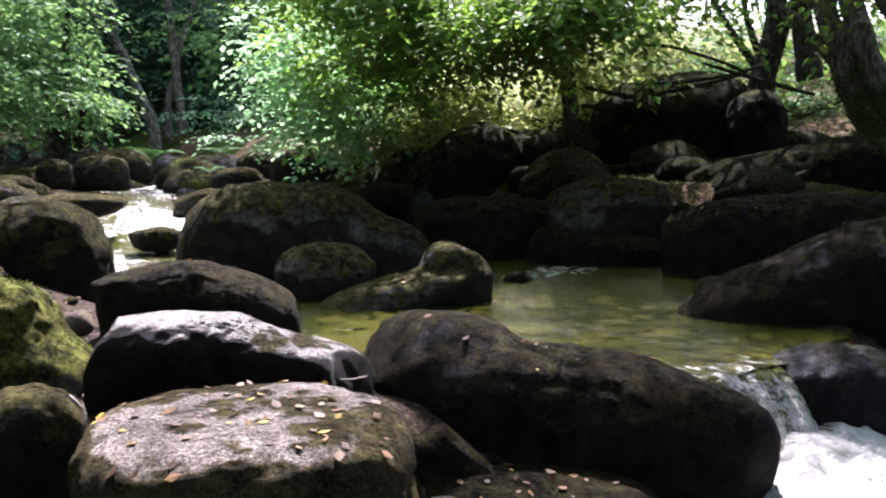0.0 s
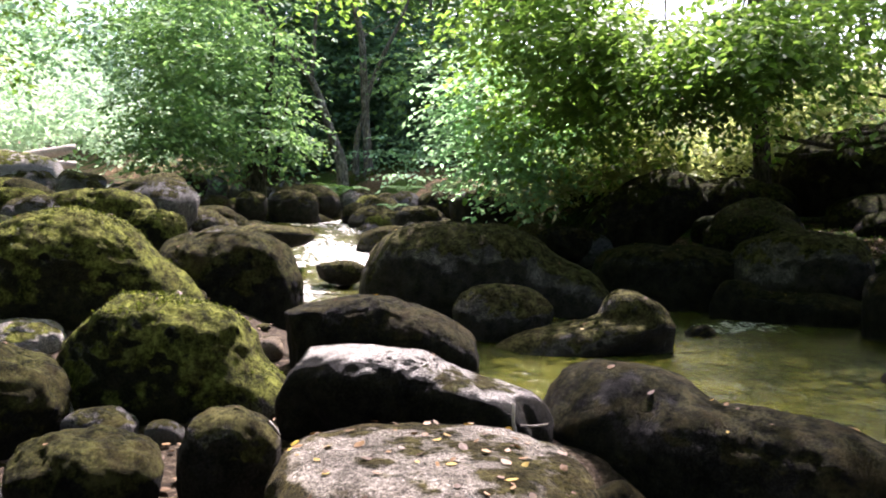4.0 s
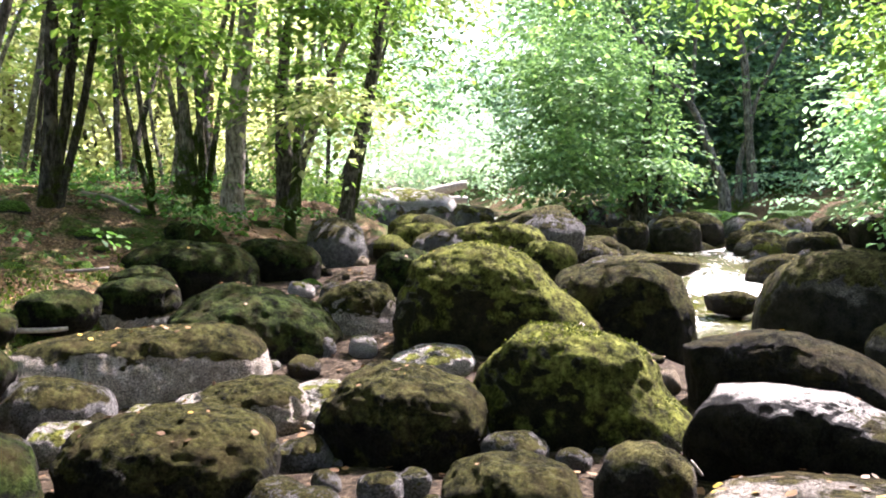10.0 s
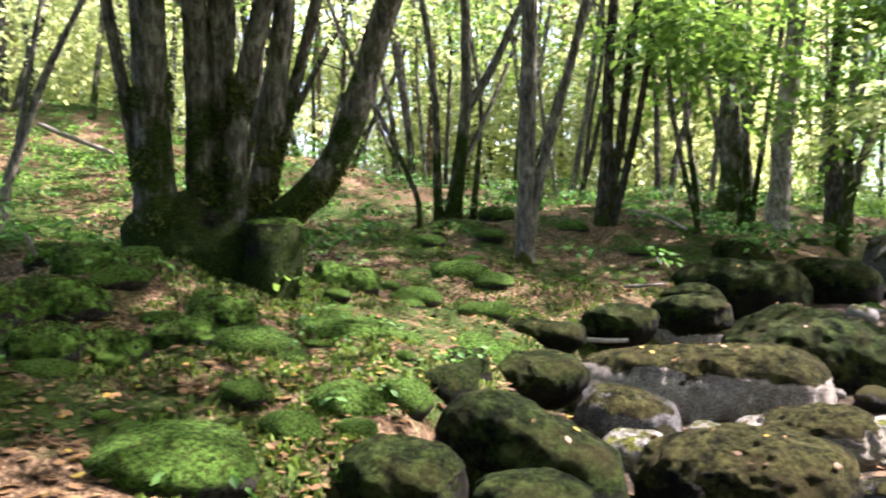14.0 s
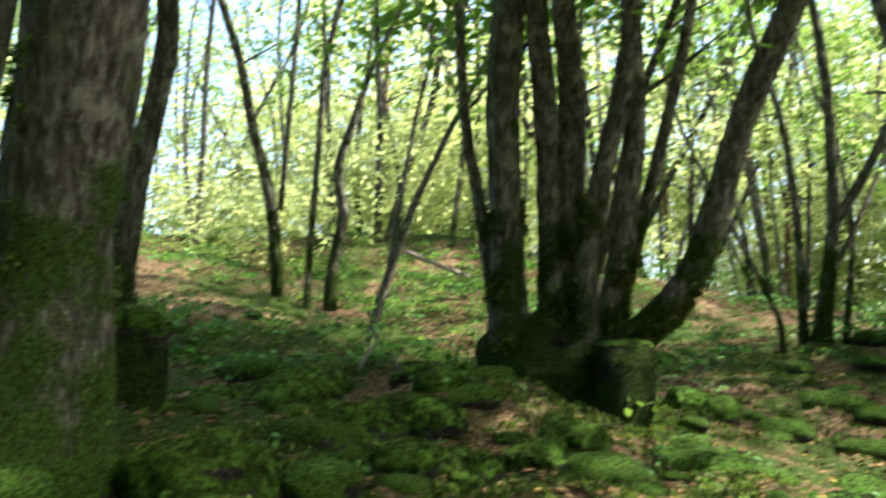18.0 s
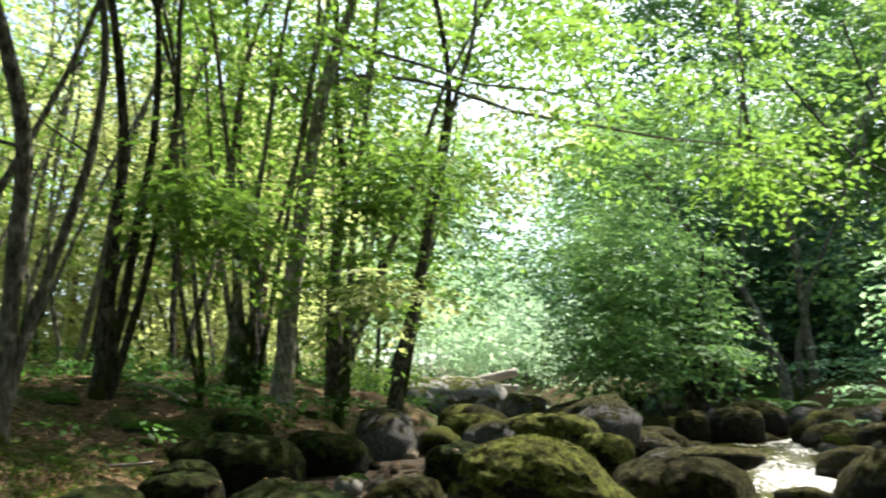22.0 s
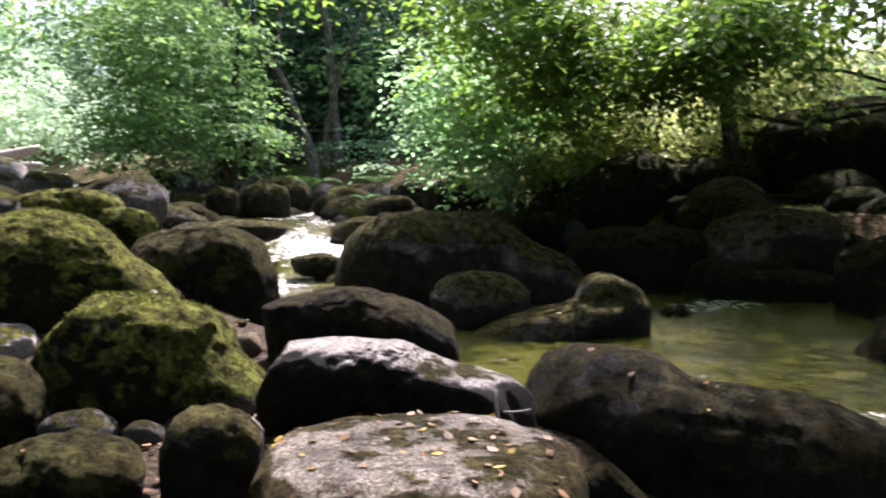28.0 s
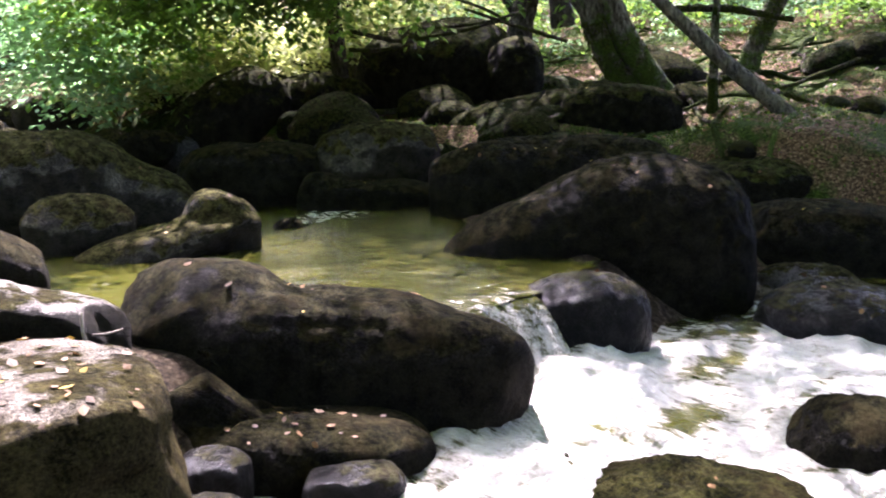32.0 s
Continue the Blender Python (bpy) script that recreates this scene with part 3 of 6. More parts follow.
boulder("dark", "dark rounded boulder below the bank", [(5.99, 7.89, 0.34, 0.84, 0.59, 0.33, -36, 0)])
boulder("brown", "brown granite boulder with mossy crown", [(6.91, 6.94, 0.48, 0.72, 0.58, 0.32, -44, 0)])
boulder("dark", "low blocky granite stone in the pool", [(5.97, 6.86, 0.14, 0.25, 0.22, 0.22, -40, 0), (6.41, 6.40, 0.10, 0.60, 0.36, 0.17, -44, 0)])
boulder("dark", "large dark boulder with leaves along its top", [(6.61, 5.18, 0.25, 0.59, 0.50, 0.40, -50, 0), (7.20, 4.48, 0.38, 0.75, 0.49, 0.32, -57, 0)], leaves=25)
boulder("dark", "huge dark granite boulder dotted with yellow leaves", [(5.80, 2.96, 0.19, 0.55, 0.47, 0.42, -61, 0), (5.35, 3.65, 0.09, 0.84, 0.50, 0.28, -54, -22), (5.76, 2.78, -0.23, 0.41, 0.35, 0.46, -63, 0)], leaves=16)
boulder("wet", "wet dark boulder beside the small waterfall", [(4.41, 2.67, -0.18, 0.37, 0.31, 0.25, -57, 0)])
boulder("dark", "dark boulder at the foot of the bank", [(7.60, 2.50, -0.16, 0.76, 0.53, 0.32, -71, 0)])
boulder("grey", "smooth grey stone at the water's edge", [(6.60, 2.21, -0.32, 0.34, 0.24, 0.15, -70, 0)])
boulder("tan", "small tan stone at the water's edge", [(6.17, 2.44, -0.36, 0.15, 0.13, 0.09, -67, 0)])
boulder("tan", "pale tan stone at the water's edge", [(5.97, 2.08, -0.39, 0.17, 0.12, 0.11, -69, 0)])
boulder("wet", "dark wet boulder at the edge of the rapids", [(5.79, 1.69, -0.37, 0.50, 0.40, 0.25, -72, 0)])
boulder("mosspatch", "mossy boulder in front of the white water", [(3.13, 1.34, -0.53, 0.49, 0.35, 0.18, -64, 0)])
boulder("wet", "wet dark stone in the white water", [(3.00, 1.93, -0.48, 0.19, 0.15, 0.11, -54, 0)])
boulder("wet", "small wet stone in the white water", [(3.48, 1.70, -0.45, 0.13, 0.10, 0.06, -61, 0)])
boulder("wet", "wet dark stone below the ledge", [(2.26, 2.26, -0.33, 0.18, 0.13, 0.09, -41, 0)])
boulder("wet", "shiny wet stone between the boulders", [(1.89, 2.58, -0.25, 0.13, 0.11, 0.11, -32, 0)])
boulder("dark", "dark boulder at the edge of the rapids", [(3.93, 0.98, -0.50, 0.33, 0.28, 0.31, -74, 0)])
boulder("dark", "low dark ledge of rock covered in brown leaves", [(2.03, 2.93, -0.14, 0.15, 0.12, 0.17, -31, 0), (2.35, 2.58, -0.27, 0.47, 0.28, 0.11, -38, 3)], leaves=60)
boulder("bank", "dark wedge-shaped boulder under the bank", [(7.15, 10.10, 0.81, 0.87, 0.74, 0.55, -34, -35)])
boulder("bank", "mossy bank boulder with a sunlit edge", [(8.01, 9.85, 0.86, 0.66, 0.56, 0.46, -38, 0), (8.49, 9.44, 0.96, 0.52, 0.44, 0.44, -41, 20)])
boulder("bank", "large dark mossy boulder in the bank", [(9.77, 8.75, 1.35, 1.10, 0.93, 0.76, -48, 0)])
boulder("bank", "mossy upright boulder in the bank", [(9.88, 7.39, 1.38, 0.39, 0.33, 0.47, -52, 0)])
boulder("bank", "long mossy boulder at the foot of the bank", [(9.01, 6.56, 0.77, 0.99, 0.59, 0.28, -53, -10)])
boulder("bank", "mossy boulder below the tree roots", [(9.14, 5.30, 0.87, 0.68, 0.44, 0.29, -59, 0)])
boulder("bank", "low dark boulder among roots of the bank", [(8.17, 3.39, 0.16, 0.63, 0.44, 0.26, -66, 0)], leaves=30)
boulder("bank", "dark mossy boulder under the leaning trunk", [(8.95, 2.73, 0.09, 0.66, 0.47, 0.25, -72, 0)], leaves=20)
boulder("brown", "dark stream boulder with a leafy sprig behind", [(4.64, 13.65, 0.61, 0.56, 0.45, 0.34, -18, 0)])
boulder("dark", "small dark stone at the stream's edge", [(5.73, 9.70, 0.61, 0.34, 0.24, 0.16, -30, 0)])
boulder("brown", "rounded mossy boulder in the upper stream", [(3.38, 14.60, 0.97, 0.43, 0.34, 0.23, -13, 0)])
boulder("brown", "dark stone in the upper stream", [(2.62, 14.25, 0.98, 0.24, 0.20, 0.18, -10, 0)])
boulder("grey", "grey stone in the upper stream", [(3.07, 14.06, 0.47, 0.66, 0.46, 0.17, -12, 0)])
boulder("bank", "dark pointed stone in the upper stream", [(2.09, 17.86, 1.30, 0.30, 0.25, 0.21, -7, 0)])
boulder("brown", "dark boulder under the far bank", [(3.76, 15.36, 1.02, 0.55, 0.44, 0.28, -13, 0)])
boulder("mossdark", "mossy boulder under the leafy bank", [(5.80, 13.82, 0.96, 0.48, 0.37, 0.25, -23, 0)])
boulder("mossgreen", "mossy hummock with a fern", [(4.40, 16.63, 1.06, 0.69, 0.49, 0.25, -15, 0)])
boulder("brown", "dark boulder under the leafy bank", [(5.96, 12.66, 1.02, 0.55, 0.43, 0.29, -25, 0)])
boulder("brown", "dark stone under the far bank", [(4.66, 12.12, 0.81, 0.35, 0.27, 0.18, -21, 0)])
boulder("mossdark", "low mossy stone in the rapids", [(1.72, 12.36, 0.81, 0.36, 0.24, 0.16, -8, 0)])
boulder("brown", "flat wet stone across the rapids", [(2.11, 10.77, 0.65, 0.63, 0.38, 0.10, -11, 0)])
boulder("brown", "low stone beside the rapids", [(2.78, 9.55, 0.31, 0.29, 0.17, 0.09, -16, 0)])
boulder("white", "pale sunlit rock slab upstream", [(-1.95, 25.91, 1.65, 1.62, 1.29, 0.51, 4, 0), (-2.74, 26.84, 1.85, 0.70, 0.56, 0.35, 6, 0)])
boulder("grey", "grey stone lying upstream", [(0.10, 22.99, 1.35, 0.58, 0.41, 0.24, -0, 0)])
boulder("mossdark", "mossy stone lying upstream", [(1.61, 21.94, 1.24, 0.67, 0.47, 0.21, -4, 0)])
boulder("moss", "big boulder covered in green moss", [(0.45, 4.49, 0.30, 0.44, 0.37, 0.35, -5, 0), (0.84, 4.36, 0.14, 0.35, 0.30, 0.17, -10, 26)], leaves=14)
boulder("moss", "tall mossy boulder with pale bare rock at its foot", [(0.01, 6.42, 0.60, 0.50, 0.43, 0.39, 0, 0), (0.55, 6.34, 0.48, 0.44, 0.38, 0.20, -4, 32), (-0.32, 6.34, 0.47, 0.23, 0.20, 0.21, 3, 0)])
boulder("mossdark", "black boulder with a rim of moss", [(1.05, 7.14, 0.43, 0.49, 0.42, 0.36, -8, 4), (1.39, 7.03, 0.40, 0.39, 0.33, 0.35, -11, 0)])
boulder("moss", "small mossy boulder behind a larger one", [(0.72, 8.26, 0.81, 0.28, 0.24, 0.17, -5, 0)])
boulder("moss", "rounded boulder with bright yellow-green moss", [(0.27, 9.84, 0.92, 0.57, 0.42, 0.24, -1, 0)])
boulder("moss", "low mossy boulder in the bed", [(-0.61, 11.17, 0.95, 0.41, 0.31, 0.21, 3, 0)])
boulder("mossblack", "mossy boulder in the dry bed", [(-0.56, 7.75, 0.71, 0.25, 0.21, 0.22, 4, 0)])
boulder("mosswhite", "mossy boulder with a pale bare foot", [(-0.89, 6.86, 0.37, 0.34, 0.28, 0.33, 7, 0)])
boulder("mossblack", "broad mossy boulder in the dry bed", [(-1.56, 6.42, 0.31, 0.64, 0.54, 0.37, 14, 7)], leaves=20)
boulder("mosswhite", "long slab of rock, mossy above and pale and bare below", [(-1.74, 5.57, 0.28, 0.43, 0.34, 0.25, 16, 0), (-2.31, 5.42, 0.26, 0.55, 0.39, 0.22, 22, 0)], leaves=60)
boulder("mosswhite", "low mossy stone with a pale side", [(-2.58, 6.76, 0.40, 0.42, 0.29, 0.20, 21, 0)])
boulder("mossblack", "dark mossy boulder at the bank's edge", [(-2.53, 7.95, 0.74, 0.60, 0.39, 0.26, 17, 0)])
boulder("mossblack", "mossy boulder behind another at the bank", [(-2.72, 8.68, 1.00, 0.31, 0.27, 0.18, 16, 20)])
boulder("mossblack", "mossy stone at the bank's edge", [(-2.68, 7.18, 0.66, 0.26, 0.22, 0.19, 21, 0)])
boulder("mossblack", "dark mossy boulder at the bank", [(-1.89, 8.78, 0.80, 0.40, 0.34, 0.21, 11, 8)])
boulder("grey", "smooth grey stone in the dry bed", [(-2.10, 4.46, 0.21, 0.29, 0.25, 0.18, 23, 12)])
boulder("white", "pale stone in the dry bed", [(-1.90, 4.08, 0.13, 0.18, 0.15, 0.12, 23, 0)])
boulder("mosswhite", "half mossy boulder with a pale side", [(-1.25, 4.74, 0.13, 0.35, 0.30, 0.17, 15, -12)])
boulder("mossdark", "rounded dark mossy boulder with leaves on top", [(-0.34, 4.26, 0.16, 0.41, 0.35, 0.29, 5, 0)], leaves=40)
boulder("mosspatch", "mossy boulder with a pale bare patch", [(-1.21, 3.53, 0.19, 0.43, 0.34, 0.22, 17, 0)], leaves=30)
boulder("brown", "rounded brown boulder beside the flat rock", [(0.59, 3.07, 0.24, 0.17, 0.14, 0.16, -10, 0)], leaves=25)
boulder("mossdark", "low dark boulder near the dry bed", [(0.13, 3.10, 0.21, 0.24, 0.20, 0.12, -1, 0)])
boulder("white", "pale flat stone in the dry bed", [(-0.85, 5.10, 0.18, 0.20, 0.16, 0.07, 9, 0)])
boulder("white", "pale flat stone among the boulders", [(-0.85, 4.82, 0.08, 0.15, 0.13, 0.11, 10, 0)])
boulder("white", "pale stone at the foot of the mossy boulder", [(-0.29, 5.78, 0.23, 0.31, 0.22, 0.12, 3, -8)])
boulder("grey", "dark flat stone between boulders", [(0.19, 3.95, 0.14, 0.15, 0.12, 0.08, -3, 0)])
boulder("grey", "grey tilted stone in the dry bed", [(-0.79, 4.00, 0.09, 0.16, 0.13, 0.10, 11, -15)])
boulder("grey", "small grey stone in the dry bed", [(-0.36, 3.41, 0.14, 0.09, 0.08, 0.06, 6, 0)])
boulder("grey", "small grey stone in the dry bed", [(-0.24, 3.52, 0.12, 0.07, 0.06, 0.06, 4, 0)])
boulder("mossblack", "dark mossy rounded boulder at the path's edge", [(-2.02, 2.87, 0.40, 0.20, 0.17, 0.18, 33, 0), (-1.76, 2.95, 0.34, 0.27, 0.22, 0.15, 28, 20)], leaves=30)
boulder("mossblack", "mossy boulder at the path's edge", [(-2.03, 2.34, 0.35, 0.23, 0.20, 0.15, 38, 0)], leaves=14)
boulder("mossblack", "mossy boulder with a yellow leaf", [(-1.59, 2.45, 0.35, 0.19, 0.16, 0.07, 30, 0)])
boulder("mossblack", "mossy stone in the bank's edge", [(-2.76, 4.49, 0.43, 0.37, 0.29, 0.12, 30, 0)])
boulder("mossblack", "mossy stone in the bank's edge", [(-3.18, 5.42, 0.55, 0.31, 0.20, 0.09, 29, 0)])
boulder("mossblack", "dark mossy stone in the bank's edge", [(-2.80, 5.95, 0.61, 0.27, 0.21, 0.12, 24, 0)])
boulder("mossblack", "mossy stone in the bank's edge", [(-2.54, 6.71, 0.64, 0.31, 0.24, 0.13, 19, 0)])
boulder("mossgreen", "moss-covered flat stone on the forest floor", [(-4.20, 2.41, 1.02, 0.28, 0.17, 0.10, 58, 0)])
boulder("mossgreen", "rounded stone under a thick green moss cushion", [(-5.13, 2.17, 1.07, 0.26, 0.22, 0.17, 65, 0)])
boulder("mossgreen", "moss-covered stone on the forest floor", [(-5.89, 2.66, 1.31, 0.26, 0.19, 0.13, 64, 0)])
boulder("mossgreen", "moss-covered stone on the forest floor", [(-5.30, 3.11, 1.26, 0.18, 0.16, 0.12, 58, 0)])
boulder("mossgreen", "moss-covered stone on the forest floor", [(-4.07, 2.02, 0.80, 0.20, 0.14, 0.10, 61, 0)])
boulder("mossgreen", "moss-covered stone on the forest floor", [(-3.61, 2.00, 0.75, 0.15, 0.13, 0.09, 58, 0)])
boulder("mossgreen", "moss-covered stone on the forest floor", [(-3.55, 2.26, 0.68, 0.16, 0.13, 0.10, 55, 0)])
boulder("mossgreen", "moss-covered stone by the tree stump", [(-3.64, 2.97, 0.88, 0.18, 0.15, 0.13, 48, 0)])
boulder("mossgreen", "moss-covered stone by the tree stump", [(-3.52, 2.64, 0.81, 0.14, 0.12, 0.10, 50, 0)])
boulder("mossgreen", "moss-covered stone on the forest floor", [(-4.68, 1.94, 0.88, 0.23, 0.17, 0.11, 65, 0)])
boulder("mossgreen", "tall moss-covered stone beside the path", [(-3.32, 1.00, 0.80, 0.23, 0.20, 0.21, 70, 0)])
boulder("mossgreen", "moss-covered stone beside the path", [(-2.97, 0.96, 0.59, 0.21, 0.17, 0.11, 69, 0)])
boulder("mossgreen", "moss-covered stone behind the stump", [(-4.40, 4.75, 1.10, 0.24, 0.21, 0.14, 41, 12)])
boulder("mossgreen", "moss-covered stone on the forest floor", [(-5.00, 1.70, 1.28, 0.18, 0.13, 0.08, 69, 0)])
boulder("mossgreen", "moss-covered stone on the forest floor", [(-4.54, 2.82, 1.10, 0.17, 0.14, 0.10, 56, 0)])


# ---- trees ----
def tube(points, sides=9, seed=0, lumps=0.08, cap=True):
    """A tapering limb through points (x, y, z, radius)."""
    pts = np.array(points, float)
    seg = np.r_[0, np.cumsum(np.linalg.norm(np.diff(pts[:, :3], axis=0), axis=1))]
    m = max(4, min(60, int(seg[-1] / max(0.06, pts[:, 3].mean() * 1.6))))
    s = np.linspace(0, seg[-1], m)
    c = np.stack([np.interp(s, seg, pts[:, k]) for k in range(4)], 1)
    for _ in range(3):
        c[1:-1] = 0.25 * c[:-2] + 0.5 * c[1:-1] + 0.25 * c[2:]
    d = np.gradient(c[:, :3], axis=0)
    d /= np.linalg.norm(d, axis=1)[:, None] + 1e-9
    ref = np.where(np.abs(d[:, 2:3]) > 0.9, [[1.0, 0, 0]], [[0, 0, 1.0]])
    u = np.cross(d, ref)
    u /= np.linalg.norm(u, axis=1)[:, None]
    for k in range(1, m):
        w = u[k - 1] - d[k] * (u[k - 1] @ d[k])
        u[k] = w / np.linalg.norm(w)
    w = np.cross(d, u)
    a = np.linspace(0, 2 * np.pi, sides, endpoint=False)
    ring = np.cos(a)[None, :, None] * u[:, None] + np.sin(a)[None, :, None] * w[:, None]
    v = (c[:, None, :3] + ring * c[:, None, 3:4]).reshape(-1, 3)
    v = v + ring.reshape(-1, 3) * (np.repeat(c[:, 3], sides) * lumps * 2 * wave(v, 0.6 / max(0.03, pts[:, 3].mean()), seed, 3))[:, None]
    i = np.arange(m - 1)[:, None] * sides
    j = np.arange(sides)[None]
    f = np.stack([i + j, i + (j + 1) % sides, i + sides + (j + 1) % sides, i + sides + j], -1).reshape(-1, 4)
    if cap:
        v = np.vstack([v, c[0, :3], c[-1, :3]])
        n, e = len(v) - 2, (m - 1) * sides
        jj = np.arange(sides)
        f = np.vstack([f, np.stack([(jj + 1) % sides, jj, np.full(sides, n), np.full(sides, n)], 1), np.stack([e + jj, e + (jj + 1) % sides, np.full(sides, n + 1), np.full(sides, n + 1)], 1)])
    return v, f


def tube_object(name, points, mat, parent=None, sides=9, seed=0, lumps=0.08):
    """The limb as a mesh; its end fans are triangles."""
    v, f = tube(points, sides, seed, lumps)
    me = bpy.data.meshes.new(name)
    me.from_pydata(v.tolist(), [], [q[:3] if q[2] == q[3] else q for q in f.tolist()])
    me.polygons.foreach_set("use_smooth", np.ones(len(me.polygons), bool))
    me.materials.append(mat)
    ob = new(name, me)
    ob.parent = parent
    return ob


def sprays(blobs, size, rng, per=14, spread=0.04, flat=0.16):
    """Leaves in flat twigs that fill round clouds (x, y, z, half width, half height, twigs): corners of one kite a leaf."""
    P, D = [], []
    for x, y, z, a, b, n in blobs:
        q = rng.normal(size=(n * 2, 3))
        q /= np.linalg.norm(q, axis=1)[:, None]
        q *= rng.random((n * 2, 1)) ** 0.45
        keep = np.argsort(-wave(q * [a, a, b] + [x, y, z], 1.3, 77, 2) + 0.35 * rng.random(n * 2))[:n]
        q = q[keep]
        q[:, 2] = np.round(q[:, 2] * b / 0.34 + 0.25 * rng.random(len(q))) * 0.34 / b
        P.append(q * [a, a * 0.9, b] + [x, y, z])
        o = q * [1, 1, 0.2] + 0.7 * rng.normal(size=q.shape) * [1, 1, 0.3]
        o[:, 2] -= 0.25
        D.append(o / np.linalg.norm(o, axis=1)[:, None])
    P, D = np.vstack(P), np.vstack(D)
    n = len(P)
    k = np.arange(per)
    side = np.cross(D, [0, 0, 1.0])
    side /= np.linalg.norm(side, axis=1)[:, None] + 1e-9
    step = size * 0.55
    sgn = np.where(k % 2, 1.0, -1.0)
    pos = P[:, None] + D[:, None] * (k[None, :, None] * step) + side[:, None] * (sgn * size * 0.35)[None, :, None] + rng.normal(size=(n, per, 3)) * size * spread * 4
    pos[:, :, 2] -= (k[None] * step) ** 2 * 0.18
    ax = D[:, None] * 0.75 + side[:, None] * sgn[None, :, None] + rng.normal(size=(n, per, 3)) * 0.35
    ax[:, :, 2] -= 0.3
    ax = (ax / np.linalg.norm(ax, axis=2)[:, :, None]).reshape(-1, 3)
    up = np.array([0, 0, 1.0]) + rng.normal(size=(n * per, 3)) * flat
    wd = np.cross(ax, up)
    wd /= np.linalg.norm(wd, axis=1)[:, None] + 1e-9
    nm = np.cross(wd, ax)
    pos = pos.reshape(-1, 3)
    L = size * (0.65 + 0.6 * rng.random((n * per, 1)))
    v = np.stack([pos, pos + ax * L * 0.45 + wd * L * 0.36 + nm * L * 0.07, pos + ax * L - nm * L * 0.06, pos + ax * L * 0.45 - wd * L * 0.36 + nm * L * 0.07], 1).reshape(-1, 3)
    return v, np.arange(len(v)).reshape(-1, 4)


def ivy_on(root, name, pts, n, size, mat, seed):
    """Small leaves or tufts that stand out from the bark of a stem."""
    g = np.random.default_rng(seed)
    p = np.array(pts, float)
    s = g.random(n) * (len(p) - 1)
    i = s.astype(int)
    c = p[i] + (p[i + 1] - p[i]) * (s - i)[:, None]
    a = g.random(n) * 2 * np.pi
    out = np.stack([np.cos(a), np.sin(a), np.zeros(n)], 1)
    q = c[:, :3] + out * c[:, 3:4] * g.uniform(0.95, 1.1, (n, 1))
    k = wave(q, 5.0, seed, 3) > 0.06
    q, out = q[k], out[k]
    ax = out * 0.7 + g.normal(size=out.shape) * 0.5 - [0, 0, 0.35]
    ax /= np.linalg.norm(ax, axis=1)[:, None]
    wd = np.cross(ax, out + g.normal(size=ax.shape) * 0.5)
    wd /= np.linalg.norm(wd, axis=1)[:, None]
    L = size * (0.6 + 0.8 * g.random((len(q), 1)))
    v = np.stack([q, q + ax * L * 0.45 + wd * L * 0.4, q + ax * L, q + ax * L * 0.45 - wd * L * 0.4], 1).reshape(-1, 3)
    tagged(mesh_object(name, v, np.arange(len(v)).reshape(-1, 4), mat, False, root), "small green leaves and moss on bark", kind="stuff")


tree_count = 0


